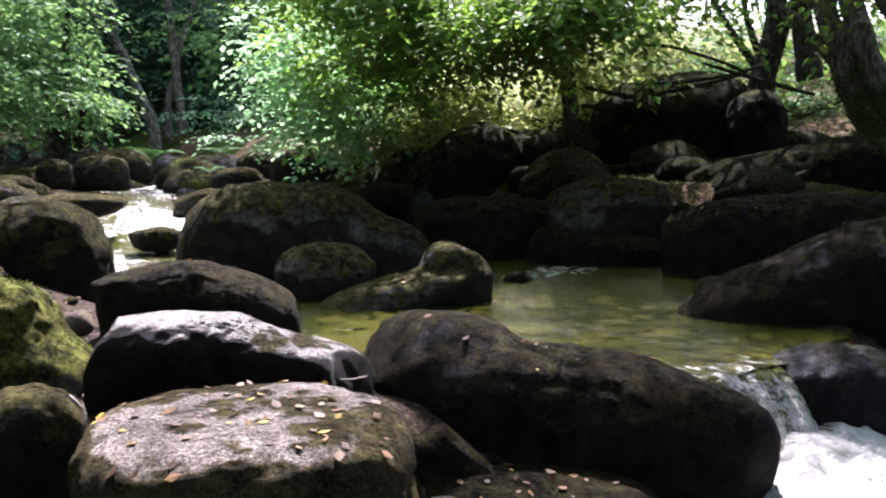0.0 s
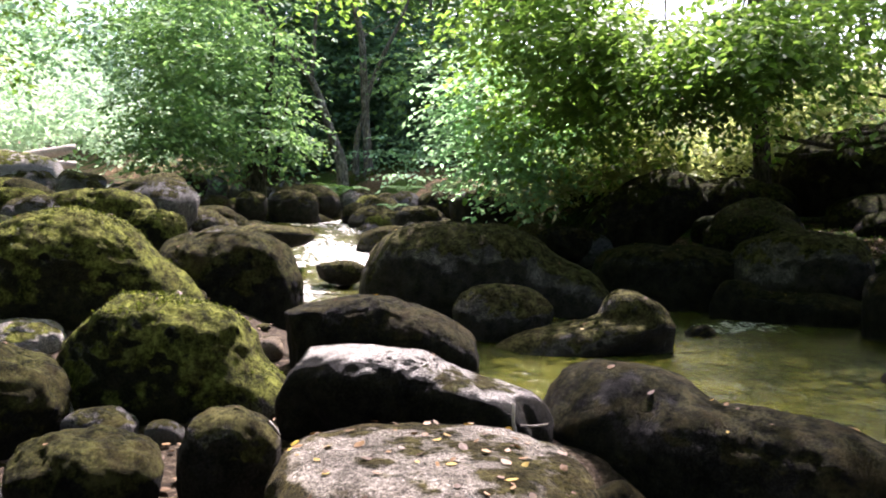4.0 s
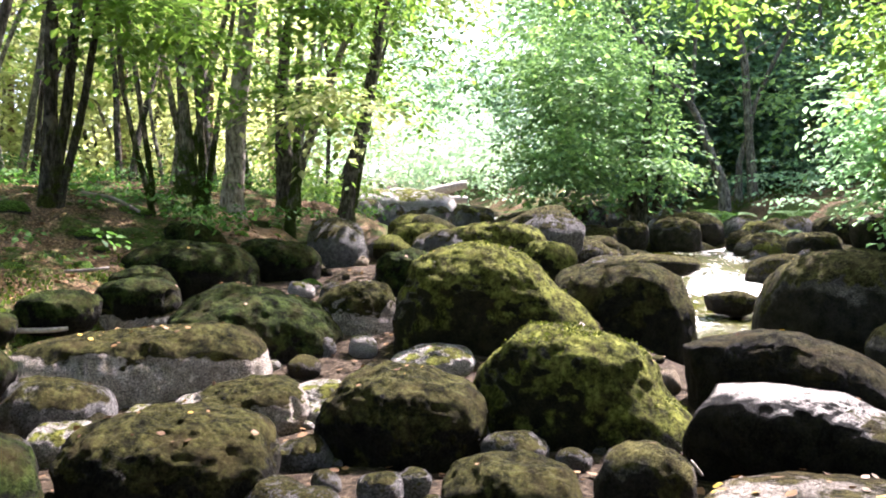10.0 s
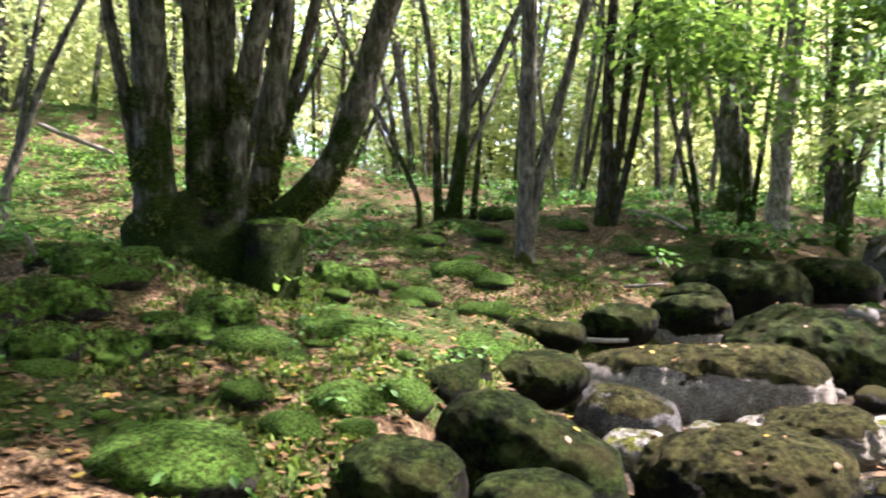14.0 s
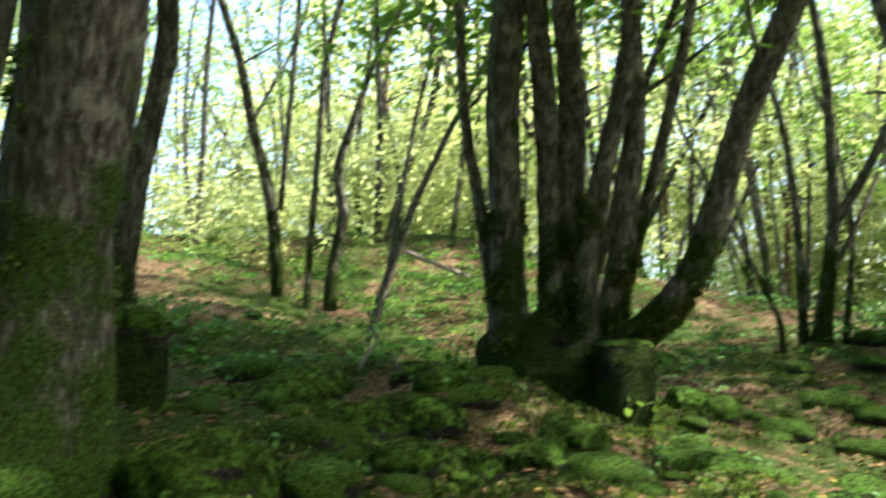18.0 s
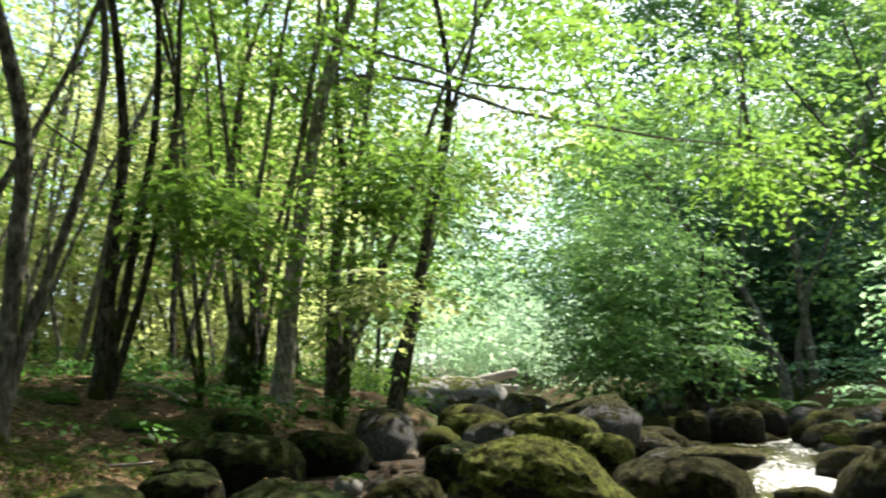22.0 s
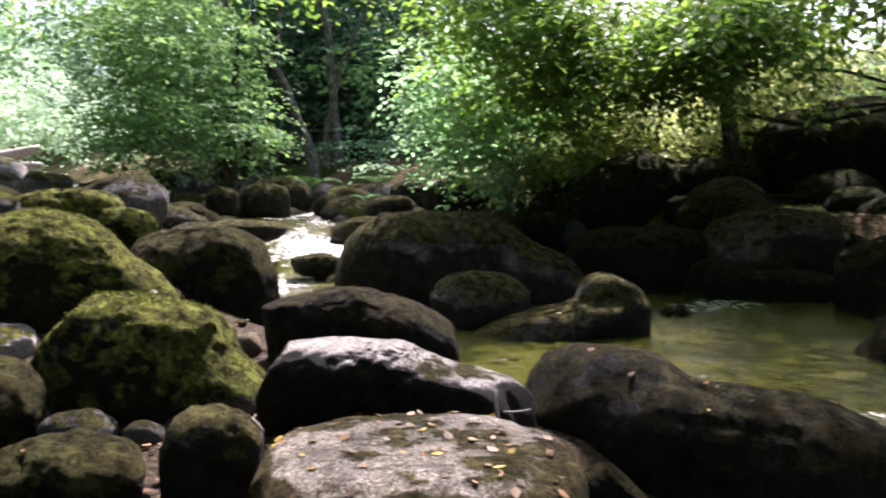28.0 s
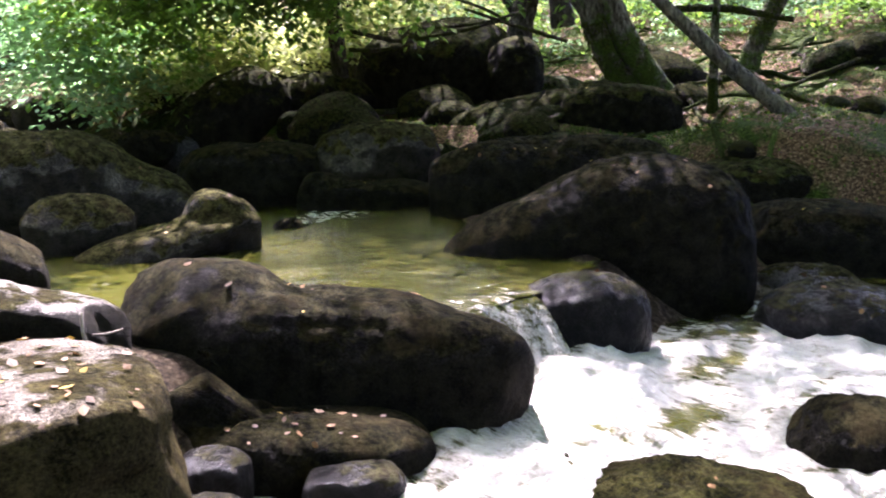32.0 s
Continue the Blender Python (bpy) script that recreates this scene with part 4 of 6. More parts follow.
def tree(label, bark, stems, blobs, top=9.5, size=0.115, bare=False, stool=()):
    """A tree from stems (points with radii, the first one the trunk) and clouds of leaves; stems go on upwards out of sight."""
    global tree_count
    tree_count += 1
    rng = np.random.default_rng(tree_count)
    fx, fy, fz, fr = stems[0][0]
    gz0 = height(fx, fy)
    root = empty("tree", (fx, fy, gz0))
    tagged(root, label, "tree", "trees of the wood")
    off = np.array([fx, fy, gz0, 0])
    if stool:
        p, fc, mid = rock_shape(stool, 900 + tree_count, 0.13, 5)
        mesh_object("stool", p - off[:3], fc, BARK_STUMP, True, root)
    clouds = [tuple(np.array(b[:3]) - off[:3]) + b[3:] for b in blobs]
    limbs = []
    for k, st in enumerate(stems):
        pts = [np.array(p) for p in st]
        if k == 0 or abs(pts[0][2] - pts[0][2].clip(gz0 - 1.5, gz0 + 0.9)) < 1e-9 and np.hypot(pts[0][0] - fx, pts[0][1] - fy) < 0.6 and pts[0][2] < gz0 + 0.75:
            g = height(pts[0][0], pts[0][1])
            if g < pts[0][2] + 0.3:
                pts.insert(0, np.array([pts[0][0], pts[0][1], min(g, pts[0][2]) - 0.15, pts[0][3] * 1.25]))
        d = pts[-1] - pts[-2]
        while pts[-1][2] < top and pts[-1][3] > 0.016:
            step = d[:3] / np.linalg.norm(d[:3]) + np.array([*rng.normal(0, 0.16, 2), 0.22])
            step = step / np.linalg.norm(step) * 0.8
            pts.append(np.array([*(pts[-1][:3] + step), pts[-1][3] * 0.9]))
            d = pts[-1] - pts[-2]
            if len(pts) > 22:
                break
        limb = tube_object("trunk" if k == 0 else "limb", [p - off for p in pts], bark, root, 22 if pts[0][3] > 0.25 else 12 if pts[0][3] > 0.1 else 8, tree_count * 31 + k, 0.14 if pts[0][3] > 0.25 else 0.09)
        limbs.append(limb)
        if not bare and pts[-1][2] > 5:
            for p in pts[-5::2]:
                if p[2] > 5.2:
                    clouds.append((*(p[:3] - off[:3] + rng.normal(0, 0.3, 3)), 1.1, 0.7, 16, LEAF))
        for p in pts[2:-1:2]:
            if p[3] > 0.02 and p[2] > gz0 + 1.6 and rng.random() < 0.55:
                dr = np.array([*rng.normal(0, 1, 2), 0.5])
                dr /= np.linalg.norm(dr)
                q = p[:3] - off[:3]
                ln = 0.5 + rng.random() * 0.9
                tube_object("twig", [(*q, p[3] * 0.35), (*(q + dr * ln * 0.5 + rng.normal(0, 0.07, 3)), p[3] * 0.22), (*(q + dr * ln + [0, 0, 0.1]), 0.004)], bark, limb, 5, k)
    if bark in (BARK_MOSS, BARK) and fr > 0.1 and math.hypot(fx, fy) < 13:
        for k, st in enumerate(stems[:7]):
            reach = 3.2 if st[0][3] > 0.3 else 1.3
            low = [np.array(p) - off for p in st if p[2] < gz0 + reach]
            if len(low) > 1 and low[0][3] > 0.05:
                ivy_on(limbs[k], "moss_growth", low, int(900 + 22000 * min(0.5, low[0][3])), 0.026, TUFT_GREEN if low[0][3] > 0.3 else TUFT, 300 + tree_count * 9 + k)
                if low[0][3] < 0.3:
                    ivy_on(limbs[k], "ivy", low, 12, 0.05, LEAF, 400 + tree_count * 9 + k)
    mats = []
    for b in clouds:
        if b[6] not in mats:
            mats.append(b[6])
    for mt in mats:
        v, f = sprays([b[:5] + (b[5],) for b in clouds if b[6] == mt], size, rng)
        mesh_object("crown", v, f, mt, False, root)
    return root


tree("many-stemmed mossy hornbeam growing from one old stool", BARK, [
    [(-4.97, 3.59, 1.21, 0.161), (-4.96, 3.57, 1.74, 0.119), (-4.91, 3.51, 2.29, 0.111), (-4.83, 3.41, 2.82, 0.115)],
    [(-4.83, 3.84, 1.25, 0.108), (-4.80, 3.80, 1.94, 0.081), (-4.74, 3.73, 2.49, 0.081), (-4.68, 3.66, 2.84, 0.081)],
    [(-4.77, 3.98, 1.25, 0.109), (-4.75, 3.94, 1.94, 0.089), (-4.68, 3.88, 2.50, 0.093), (-4.60, 3.83, 2.85, 0.089)],
    [(-4.63, 3.99, 1.25, 0.096), (-4.64, 3.94, 1.74, 0.076), (-4.53, 3.95, 2.30, 0.069), (-4.32, 3.98, 2.84, 0.065)],
    [(-4.60, 4.09, 1.32, 0.096), (-4.51, 4.14, 1.82, 0.081), (-4.37, 4.13, 2.49, 0.073), (-4.28, 4.09, 2.84, 0.069)],
    [(-4.59, 4.17, 1.40, 0.058), (-4.45, 4.24, 2.02, 0.051), (-4.32, 4.27, 2.42, 0.043), (-4.16, 4.27, 2.85, 0.039)],
    [(-4.51, 4.11, 1.28, 0.130), (-4.31, 4.30, 1.47, 0.115), (-4.16, 4.42, 1.70, 0.099), (-4.01, 4.48, 2.11, 0.088), (-3.89, 4.49, 2.47, 0.088), (-3.75, 4.49, 2.81, 0.088)],
    [(-5.05, 3.56, 1.41, 0.054), (-5.06, 3.46, 2.01, 0.046), (-5.05, 3.34, 2.48, 0.039), (-5.02, 3.24, 2.82, 0.035)]], [(-5.05, 3.32, 3.89, 0.83, 0.46, 40, LEAF), (-4.09, 4.22, 4.14, 0.91, 0.50, 40, LEAF)], stool=[(-4.99, 3.73, 1.21, 0.29, 0.29, 0.29, 51, 0), (-4.85, 3.89, 1.06, 0.36, 0.36, 0.25, 49, 0), (-4.73, 4.03, 1.17, 0.24, 0.24, 0.30, 47, 0)])
tree("old tree with a thick leaning trunk wrapped in moss", BARK_MOSS, [
    [(-3.86, 0.54, 0.47, 0.438), (-3.91, 0.55, 0.76, 0.311), (-3.93, 0.56, 1.10, 0.249), (-3.91, 0.59, 1.45, 0.226), (-3.84, 0.62, 1.88, 0.217), (-3.73, 0.63, 2.29, 0.212)]], [])
tree("dark leaning tree behind a mossy stump", BARK, [
    [(-6.10, 1.32, 1.07, 0.113), (-6.07, 1.36, 1.65, 0.094), (-5.95, 1.39, 2.37, 0.083), (-5.79, 1.47, 2.89, 0.075), (-5.70, 1.49, 3.12, 0.075)]], [])
tree("grey slender tree with a forked trunk", BARK_GREY, [
    [(-6.93, 0.39, 1.16, 0.096), (-6.87, 0.47, 1.99, 0.096), (-6.74, 0.55, 2.67, 0.083), (-6.61, 0.61, 3.10, 0.074)],
    [(-6.74, 0.55, 2.67, 0.042), (-6.64, 0.34, 3.06, 0.032)]], [])
tree("cluster of thin crooked hazel stems", BARK, [
    [(-10.45, 4.29, 1.74, 0.091), (-10.36, 4.10, 3.11, 0.072), (-10.26, 3.74, 4.08, 0.061), (-10.13, 3.55, 4.70, 0.053)],
    [(-10.33, 4.20, 3.04, 0.037), (-9.89, 4.11, 4.73, 0.035)]], [])
tree("thin crooked hazel with a kinked stem", BARK, [
    [(-9.71, 4.61, 2.32, 0.076), (-9.55, 4.71, 2.97, 0.069), (-9.56, 4.52, 3.37, 0.061), (-9.22, 4.68, 4.24, 0.041), (-9.06, 4.71, 4.60, 0.031)],
    [(-9.81, 4.36, 2.38, 0.041), (-9.49, 4.30, 3.99, 0.036), (-9.32, 4.23, 4.59, 0.033)]], [])
tree("thin leaning hazel stems", BARK_GREY, [
    [(-8.64, 4.60, 1.68, 0.055), (-8.34, 4.85, 2.82, 0.041), (-7.95, 5.09, 3.69, 0.032), (-7.61, 5.26, 4.28, 0.028)],
    [(-8.53, 4.70, 2.22, 0.028), (-8.11, 4.76, 3.85, 0.023), (-7.92, 4.79, 4.28, 0.021)]], [])
tree("slender grey tree with a dark leaning companion stem", BARK_GREY, [
    [(-4.11, 6.88, 1.01, 0.089), (-4.07, 6.87, 1.88, 0.074), (-3.98, 6.75, 2.86, 0.070), (-3.90, 6.66, 3.33, 0.066)],
    [(-4.11, 6.88, 0.99, 0.058), (-3.99, 6.92, 1.72, 0.050), (-3.77, 6.95, 2.47, 0.043), (-3.47, 6.89, 3.32, 0.039)]], [])
tree("crooked forked tree in the wood", BARK, [
    [(-5.38, 7.61, 1.44, 0.099), (-5.28, 7.63, 2.11, 0.068), (-5.19, 7.61, 2.62, 0.061), (-5.12, 7.49, 3.35, 0.050), (-5.08, 7.42, 3.67, 0.050)],
    [(-5.18, 7.62, 2.61, 0.054), (-4.94, 7.70, 2.96, 0.047), (-4.65, 7.73, 3.51, 0.041), (-4.56, 7.73, 3.67, 0.036)],
    [(-5.50, 7.53, 1.47, 0.054), (-5.46, 7.44, 2.56, 0.038), (-5.44, 7.33, 3.12, 0.034), (-5.43, 7.17, 3.66, 0.032)],
    [(-5.20, 7.73, 1.49, 0.036), (-5.10, 7.73, 2.28, 0.027), (-5.06, 7.68, 2.68, 0.023)]], [])
tree("ivy-footed tree with three dark stems", BARK_DARK, [
    [(-4.14, 8.55, 1.12, 0.101), (-4.06, 8.55, 2.00, 0.069), (-3.97, 8.42, 3.05, 0.058), (-3.85, 8.31, 3.72, 0.051)],
    [(-4.11, 8.56, 1.21, 0.060), (-3.91, 8.58, 2.29, 0.053), (-3.72, 8.46, 3.38, 0.044), (-3.62, 8.41, 3.71, 0.041)],
    [(-4.06, 8.59, 1.21, 0.051), (-3.77, 8.64, 2.35, 0.039), (-3.44, 8.48, 3.70, 0.032)]], [(-2.86, 8.25, 3.29, 0.43, 0.23, 36, LEAF), (-3.27, 8.27, 3.51, 0.53, 0.23, 30, LEAF)])
tree("thin leaning dead stem", BARK, [
    [(-5.47, 7.17, 1.60, 0.031), (-5.60, 7.04, 2.02, 0.026), (-5.75, 6.85, 2.51, 0.024), (-5.89, 6.61, 3.04, 0.022), (-5.98, 6.37, 3.54, 0.020)]], [])
tree("tall straight grey tree with a mossy foot", BARK_PALE, [
    [(-3.16, 11.75, 1.05, 0.219), (-3.13, 11.76, 1.54, 0.148), (-3.06, 11.70, 2.55, 0.124), (-2.91, 11.59, 3.49, 0.112), (-2.76, 11.43, 4.32, 0.100)],
    [(-2.47, 10.68, 5.23, 0.045), (-2.29, 10.67, 5.36, 0.034), (-1.74, 10.74, 5.47, 0.028), (-1.03, 10.87, 5.36, 0.025), (0.11, 11.06, 4.97, 0.022), (0.84, 11.08, 4.82, 0.020), (1.83, 11.04, 4.57, 0.017), (3.06, 10.84, 4.33, 0.008)],
    [(-2.37, 10.63, 5.95, 0.034), (-1.19, 10.95, 5.66, 0.023), (-0.47, 11.10, 5.41, 0.020), (0.41, 11.15, 5.30, 0.014), (1.43, 11.17, 4.99, 0.009)]], [(-2.98, 8.92, 3.12, 0.55, 0.27, 60, LEAF), (-1.62, 10.18, 3.65, 0.54, 0.30, 60, LEAF), (-1.62, 9.47, 2.54, 0.37, 0.18, 34, LEAF_YELLOW), (-1.28, 10.63, 4.11, 0.91, 0.42, 80, LEAF), (-1.80, 10.19, 2.70, 0.54, 0.40, 44, LEAF), (-3.65, 11.66, 5.30, 0.82, 0.49, 60, LEAF), (2.41, 9.96, 3.88, 0.87, 0.33, 50, LEAF), (0.66, 10.59, 4.44, 0.63, 0.28, 26, LEAF), (1.14, 9.79, 5.05, 1.00, 0.40, 50, LEAF)])
tree("mossy coppice stool with thin shoots", BARK, [
    [(-3.95, 12.36, 1.57, 0.176), (-3.92, 12.34, 2.10, 0.132), (-3.95, 12.22, 3.06, 0.057), (-3.95, 11.89, 4.60, 0.044)],
    [(-3.88, 12.36, 2.02, 0.057), (-3.52, 12.29, 3.44, 0.044), (-3.15, 12.13, 4.54, 0.031)],
    [(-3.96, 12.33, 2.02, 0.050), (-4.18, 12.03, 3.70, 0.038), (-4.21, 11.80, 4.61, 0.031)]], [])
tree("thin crooked sapling among moss", BARK, [
    [(-3.37, 9.40, 1.36, 0.036), (-3.51, 9.32, 1.96, 0.029), (-3.60, 9.20, 2.65, 0.029), (-3.59, 9.03, 3.49, 0.029), (-3.58, 8.94, 3.83, 0.029)]], [])
tree("dark upright tree at the stream bank", BARK_DARK, [
    [(-2.72, 13.16, 1.98, 0.131), (-2.77, 13.04, 3.08, 0.078), (-2.62, 12.93, 3.86, 0.065), (-2.51, 12.78, 4.62, 0.059)]], [(-1.96, 12.18, 5.55, 0.91, 0.58, 60, LEAF), (-1.43, 13.36, 3.30, 0.77, 0.77, 60, LEAF)])
tree("leaning mossy tree at the stream bank", BARK, [
    [(-2.38, 11.72, 1.34, 0.076), (-2.19, 11.73, 2.06, 0.064), (-1.98, 11.71, 2.56, 0.052), (-1.69, 11.64, 3.31, 0.047), (-1.33, 11.50, 4.15, 0.035)]], [])
tree("bank tree leaning over the stream", BARK_DARK, [
    [(-1.79, 12.83, 1.22, 0.139), (-1.71, 12.82, 1.80, 0.088), (-1.48, 12.77, 2.79, 0.076), (-1.32, 12.67, 3.52, 0.069), (-1.19, 12.50, 4.37, 0.057)]], [(-0.76, 13.70, 4.42, 0.80, 0.71, 70, LEAF), (-0.50, 16.89, 3.86, 0.87, 0.76, 70, LEAF_COOL), (-0.04, 14.45, 5.56, 1.05, 0.76, 70, LEAF_YELLOW)])
tree("coppice of thin hazel shoots", BARK, [
    [(-3.28, 10.61, 1.58, 0.043), (-3.38, 10.29, 3.63, 0.032), (-3.43, 9.64, 5.45, 0.027)],
    [(-3.21, 10.63, 1.58, 0.043), (-3.13, 10.36, 3.64, 0.032), (-2.71, 9.83, 5.53, 0.027)],
    [(-3.15, 10.65, 1.58, 0.037), (-2.75, 10.46, 3.66, 0.027), (-2.43, 10.09, 5.08, 0.021)],
    [(-3.74, 10.45, 1.58, 0.037), (-3.88, 10.11, 3.59, 0.032), (-3.87, 9.64, 5.05, 0.027)]], [])
tree("thin twin-stemmed bank tree", BARK, [
    [(-2.50, 12.85, 1.83, 0.063), (-2.33, 12.54, 4.16, 0.050), (-1.91, 11.84, 6.42, 0.038)],
    [(-1.72, 13.00, 1.42, 0.082), (-1.29, 12.83, 3.54, 0.054), (-0.84, 12.30, 5.58, 0.044), (-0.49, 11.97, 6.45, 0.031)]], [])
tree("broad-crowned maple overhanging the far stream", BARK_DARK, [
    [(3.10, 16.25, 1.31, 0.144), (3.17, 16.21, 2.07, 0.104), (3.23, 16.15, 2.77, 0.072), (3.29, 16.03, 3.56, 0.048), (3.33, 15.96, 3.95, 0.016)],
    [(2.96, 16.28, 1.31, 0.080), (2.90, 16.25, 2.27, 0.056), (2.83, 16.19, 3.06, 0.012)],
    [(3.38, 16.20, 1.36, 0.072), (3.50, 16.13, 2.27, 0.048), (3.60, 16.05, 2.98, 0.012)]], [(1.98, 15.36, 3.09, 1.38, 1.19, 240, LEAF_MAPLE), (2.77, 16.17, 3.71, 1.16, 1.16, 190, LEAF_MAPLE), (1.15, 14.82, 2.32, 0.71, 0.71, 110, LEAF_MAPLE), (2.54, 15.37, 2.21, 1.19, 0.54, 130, LEAF_MAPLE), (3.11, 15.74, 2.53, 0.61, 0.82, 80, LEAF_MAPLE), (2.08, 16.66, 4.45, 1.63, 0.87, 150, LEAF_MAPLE), (1.01, 16.87, 3.84, 0.98, 0.87, 90, LEAF_MAPLE)])
tree("slanting pale tree on the far bank", BARK_GREY, [
    [(5.39, 18.79, 1.82, 0.125), (5.08, 18.83, 2.61, 0.087), (4.85, 18.82, 3.32, 0.081), (4.67, 18.82, 3.67, 0.075), (4.15, 18.85, 4.24, 0.062), (3.52, 18.81, 5.12, 0.050)],
    [(4.70, 18.81, 3.65, 0.047), (4.73, 18.54, 5.16, 0.038)]], [(3.98, 21.40, 7.23, 1.72, 1.43, 140, LEAF_MAPLE), (2.09, 18.20, 6.58, 1.57, 1.09, 120, LEAF_MAPLE)])
tree("pale tree with a forked foot on the far bank", BARK_GREY, [
    [(6.23, 19.59, 1.53, 0.125), (6.15, 19.56, 2.62, 0.092), (6.05, 19.46, 3.81, 0.088), (5.97, 19.35, 4.67, 0.082), (5.76, 19.27, 5.38, 0.072)],
    [(5.94, 19.68, 1.60, 0.092), (5.93, 19.64, 2.50, 0.065), (6.09, 19.55, 2.94, 0.059)]], [(6.76, 22.44, 6.75, 1.99, 2.14, 150, LEAF_MAPLE), (8.14, 23.58, 3.95, 0.96, 1.75, 100, LEAF_MAPLE), (5.40, 19.33, 7.67, 2.14, 1.20, 120, LEAF_MAPLE)])
tree("leafy maple overhanging the pool", BARK_DARK, [
    [(8.46, 9.30, 1.29, 0.121), (8.36, 9.31, 2.36, 0.109), (8.21, 9.27, 3.25, 0.097)],
    [(8.37, 9.32, 2.13, 0.061), (7.68, 9.83, 2.60, 0.048), (6.78, 10.42, 2.84, 0.030)],
    [(8.34, 9.31, 2.44, 0.055), (7.39, 9.95, 3.13, 0.042), (6.33, 10.56, 3.50, 0.027)]], [(5.95, 11.30, 1.98, 0.72, 0.75, 180, LEAF_COOL), (6.15, 10.29, 2.30, 1.22, 0.76, 270, LEAF), (6.37, 8.66, 2.60, 1.03, 0.41, 150, LEAF), (7.28, 8.19, 2.67, 0.84, 0.28, 70, LEAF), (6.25, 11.77, 1.50, 0.70, 0.30, 50, LEAF_COOL), (6.95, 10.50, 3.00, 0.70, 0.45, 90, LEAF), (6.30, 8.90, 3.05, 0.90, 0.45, 150, LEAF), (7.30, 8.30, 3.05, 0.90, 0.40, 140, LEAF), (8.20, 8.60, 3.35, 0.90, 0.40, 120, LEAF), (5.80, 8.40, 2.84, 1.84, 0.39, 190, LEAF), (6.97, 7.10, 2.69, 1.40, 0.38, 130, LEAF), (5.45, 11.10, 2.45, 0.55, 1.00, 150, LEAF_COOL), (4.95, 9.30, 3.53, 0.65, 0.74, 120, LEAF), (4.75, 9.30, 4.56, 0.90, 0.67, 130, LEAF)])
tree("bank tree with sunlight put into its yellow leaf colour", BARK_DARK, [
    [(9.60, 10.27, 2.25, 0.115), (9.32, 10.33, 3.40, 0.095), (9.20, 10.32, 3.87, 0.081)],
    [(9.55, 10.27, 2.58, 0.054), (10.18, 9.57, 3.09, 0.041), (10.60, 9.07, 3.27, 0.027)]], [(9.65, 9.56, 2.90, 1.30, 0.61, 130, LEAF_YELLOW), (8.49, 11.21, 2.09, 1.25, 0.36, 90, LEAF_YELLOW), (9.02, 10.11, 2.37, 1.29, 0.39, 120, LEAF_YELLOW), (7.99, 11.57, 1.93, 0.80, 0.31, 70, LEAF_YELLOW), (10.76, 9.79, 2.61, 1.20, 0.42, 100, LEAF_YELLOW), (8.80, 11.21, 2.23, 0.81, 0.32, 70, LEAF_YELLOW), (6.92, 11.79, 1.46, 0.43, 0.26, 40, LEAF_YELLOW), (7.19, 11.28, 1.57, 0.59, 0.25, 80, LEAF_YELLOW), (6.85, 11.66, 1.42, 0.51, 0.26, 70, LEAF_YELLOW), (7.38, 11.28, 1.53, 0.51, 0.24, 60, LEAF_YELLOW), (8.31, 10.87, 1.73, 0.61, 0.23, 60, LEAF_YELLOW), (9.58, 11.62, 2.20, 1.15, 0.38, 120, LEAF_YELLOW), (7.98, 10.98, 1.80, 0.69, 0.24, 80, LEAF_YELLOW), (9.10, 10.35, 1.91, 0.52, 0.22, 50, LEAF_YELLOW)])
tree("big mossy bank tree with twin trunks and gripping roots", BARK_MOSS, [
    [(10.28, 5.07, 0.72, 0.126), (10.06, 5.49, 1.24, 0.175), (9.86, 5.79, 1.86, 0.153), (9.74, 5.90, 2.32, 0.137), (9.55, 5.99, 3.10, 0.126)],
    [(9.96, 5.66, 1.04, 0.164), (9.79, 5.93, 1.52, 0.142), (9.67, 6.06, 2.00, 0.131), (9.59, 6.13, 2.33, 0.126), (9.36, 6.26, 3.11, 0.109)],
    [(9.68, 6.06, 1.93, 0.071), (9.40, 6.37, 2.48, 0.060), (8.93, 6.86, 3.08, 0.044)],
    [(9.86, 5.77, 1.92, 0.082), (9.45, 6.24, 2.73, 0.071), (9.08, 6.64, 3.13, 0.060)]], [(8.35, 5.37, 3.00, 1.27, 0.32, 70, LEAF), (7.33, 5.79, 3.29, 1.82, 0.36, 80, LEAF)])
tree("bare trunk leaning down the bank to the water", BARK_GREY, [
    [(9.61, 2.49, -0.07, 0.081), (9.42, 3.27, 0.62, 0.081), (9.30, 3.63, 0.93, 0.085), (9.03, 4.20, 1.49, 0.081), (8.83, 4.55, 1.91, 0.066), (8.67, 4.79, 2.14, 0.057)]], [])
tree("mossy leaning tree on the bank", BARK_MOSS, [
    [(11.19, 4.81, 1.15, 0.151), (11.25, 4.61, 1.77, 0.122), (11.32, 4.34, 2.29, 0.105)]], [])
tree("thin sapling on the bank", BARK, [
    [(9.69, 4.47, 0.99, 0.061), (9.67, 4.45, 1.82, 0.046), (9.65, 4.42, 2.18, 0.041)]], [])
tree("dark bank tree with bushy shoots", BARK_DARK, [
    [(10.67, 7.95, 1.95, 0.192), (10.73, 7.79, 2.57, 0.141), (10.69, 7.66, 3.32, 0.115)],
    [(11.05, 7.42, 2.01, 0.179), (10.96, 7.46, 2.56, 0.147), (10.84, 7.47, 3.24, 0.115)],
    [(10.69, 7.91, 2.10, 0.064), (10.37, 8.22, 2.74, 0.045)],
    [(10.71, 7.88, 2.10, 0.058), (10.44, 8.06, 3.04, 0.038)],
    [(10.77, 7.82, 2.02, 0.051), (10.84, 7.53, 3.02, 0.032)]], [(12.36, 8.59, 2.77, 1.24, 0.38, 60, LEAF), (14.43, 7.10, 2.76, 1.63, 0.51, 70, LEAF)])


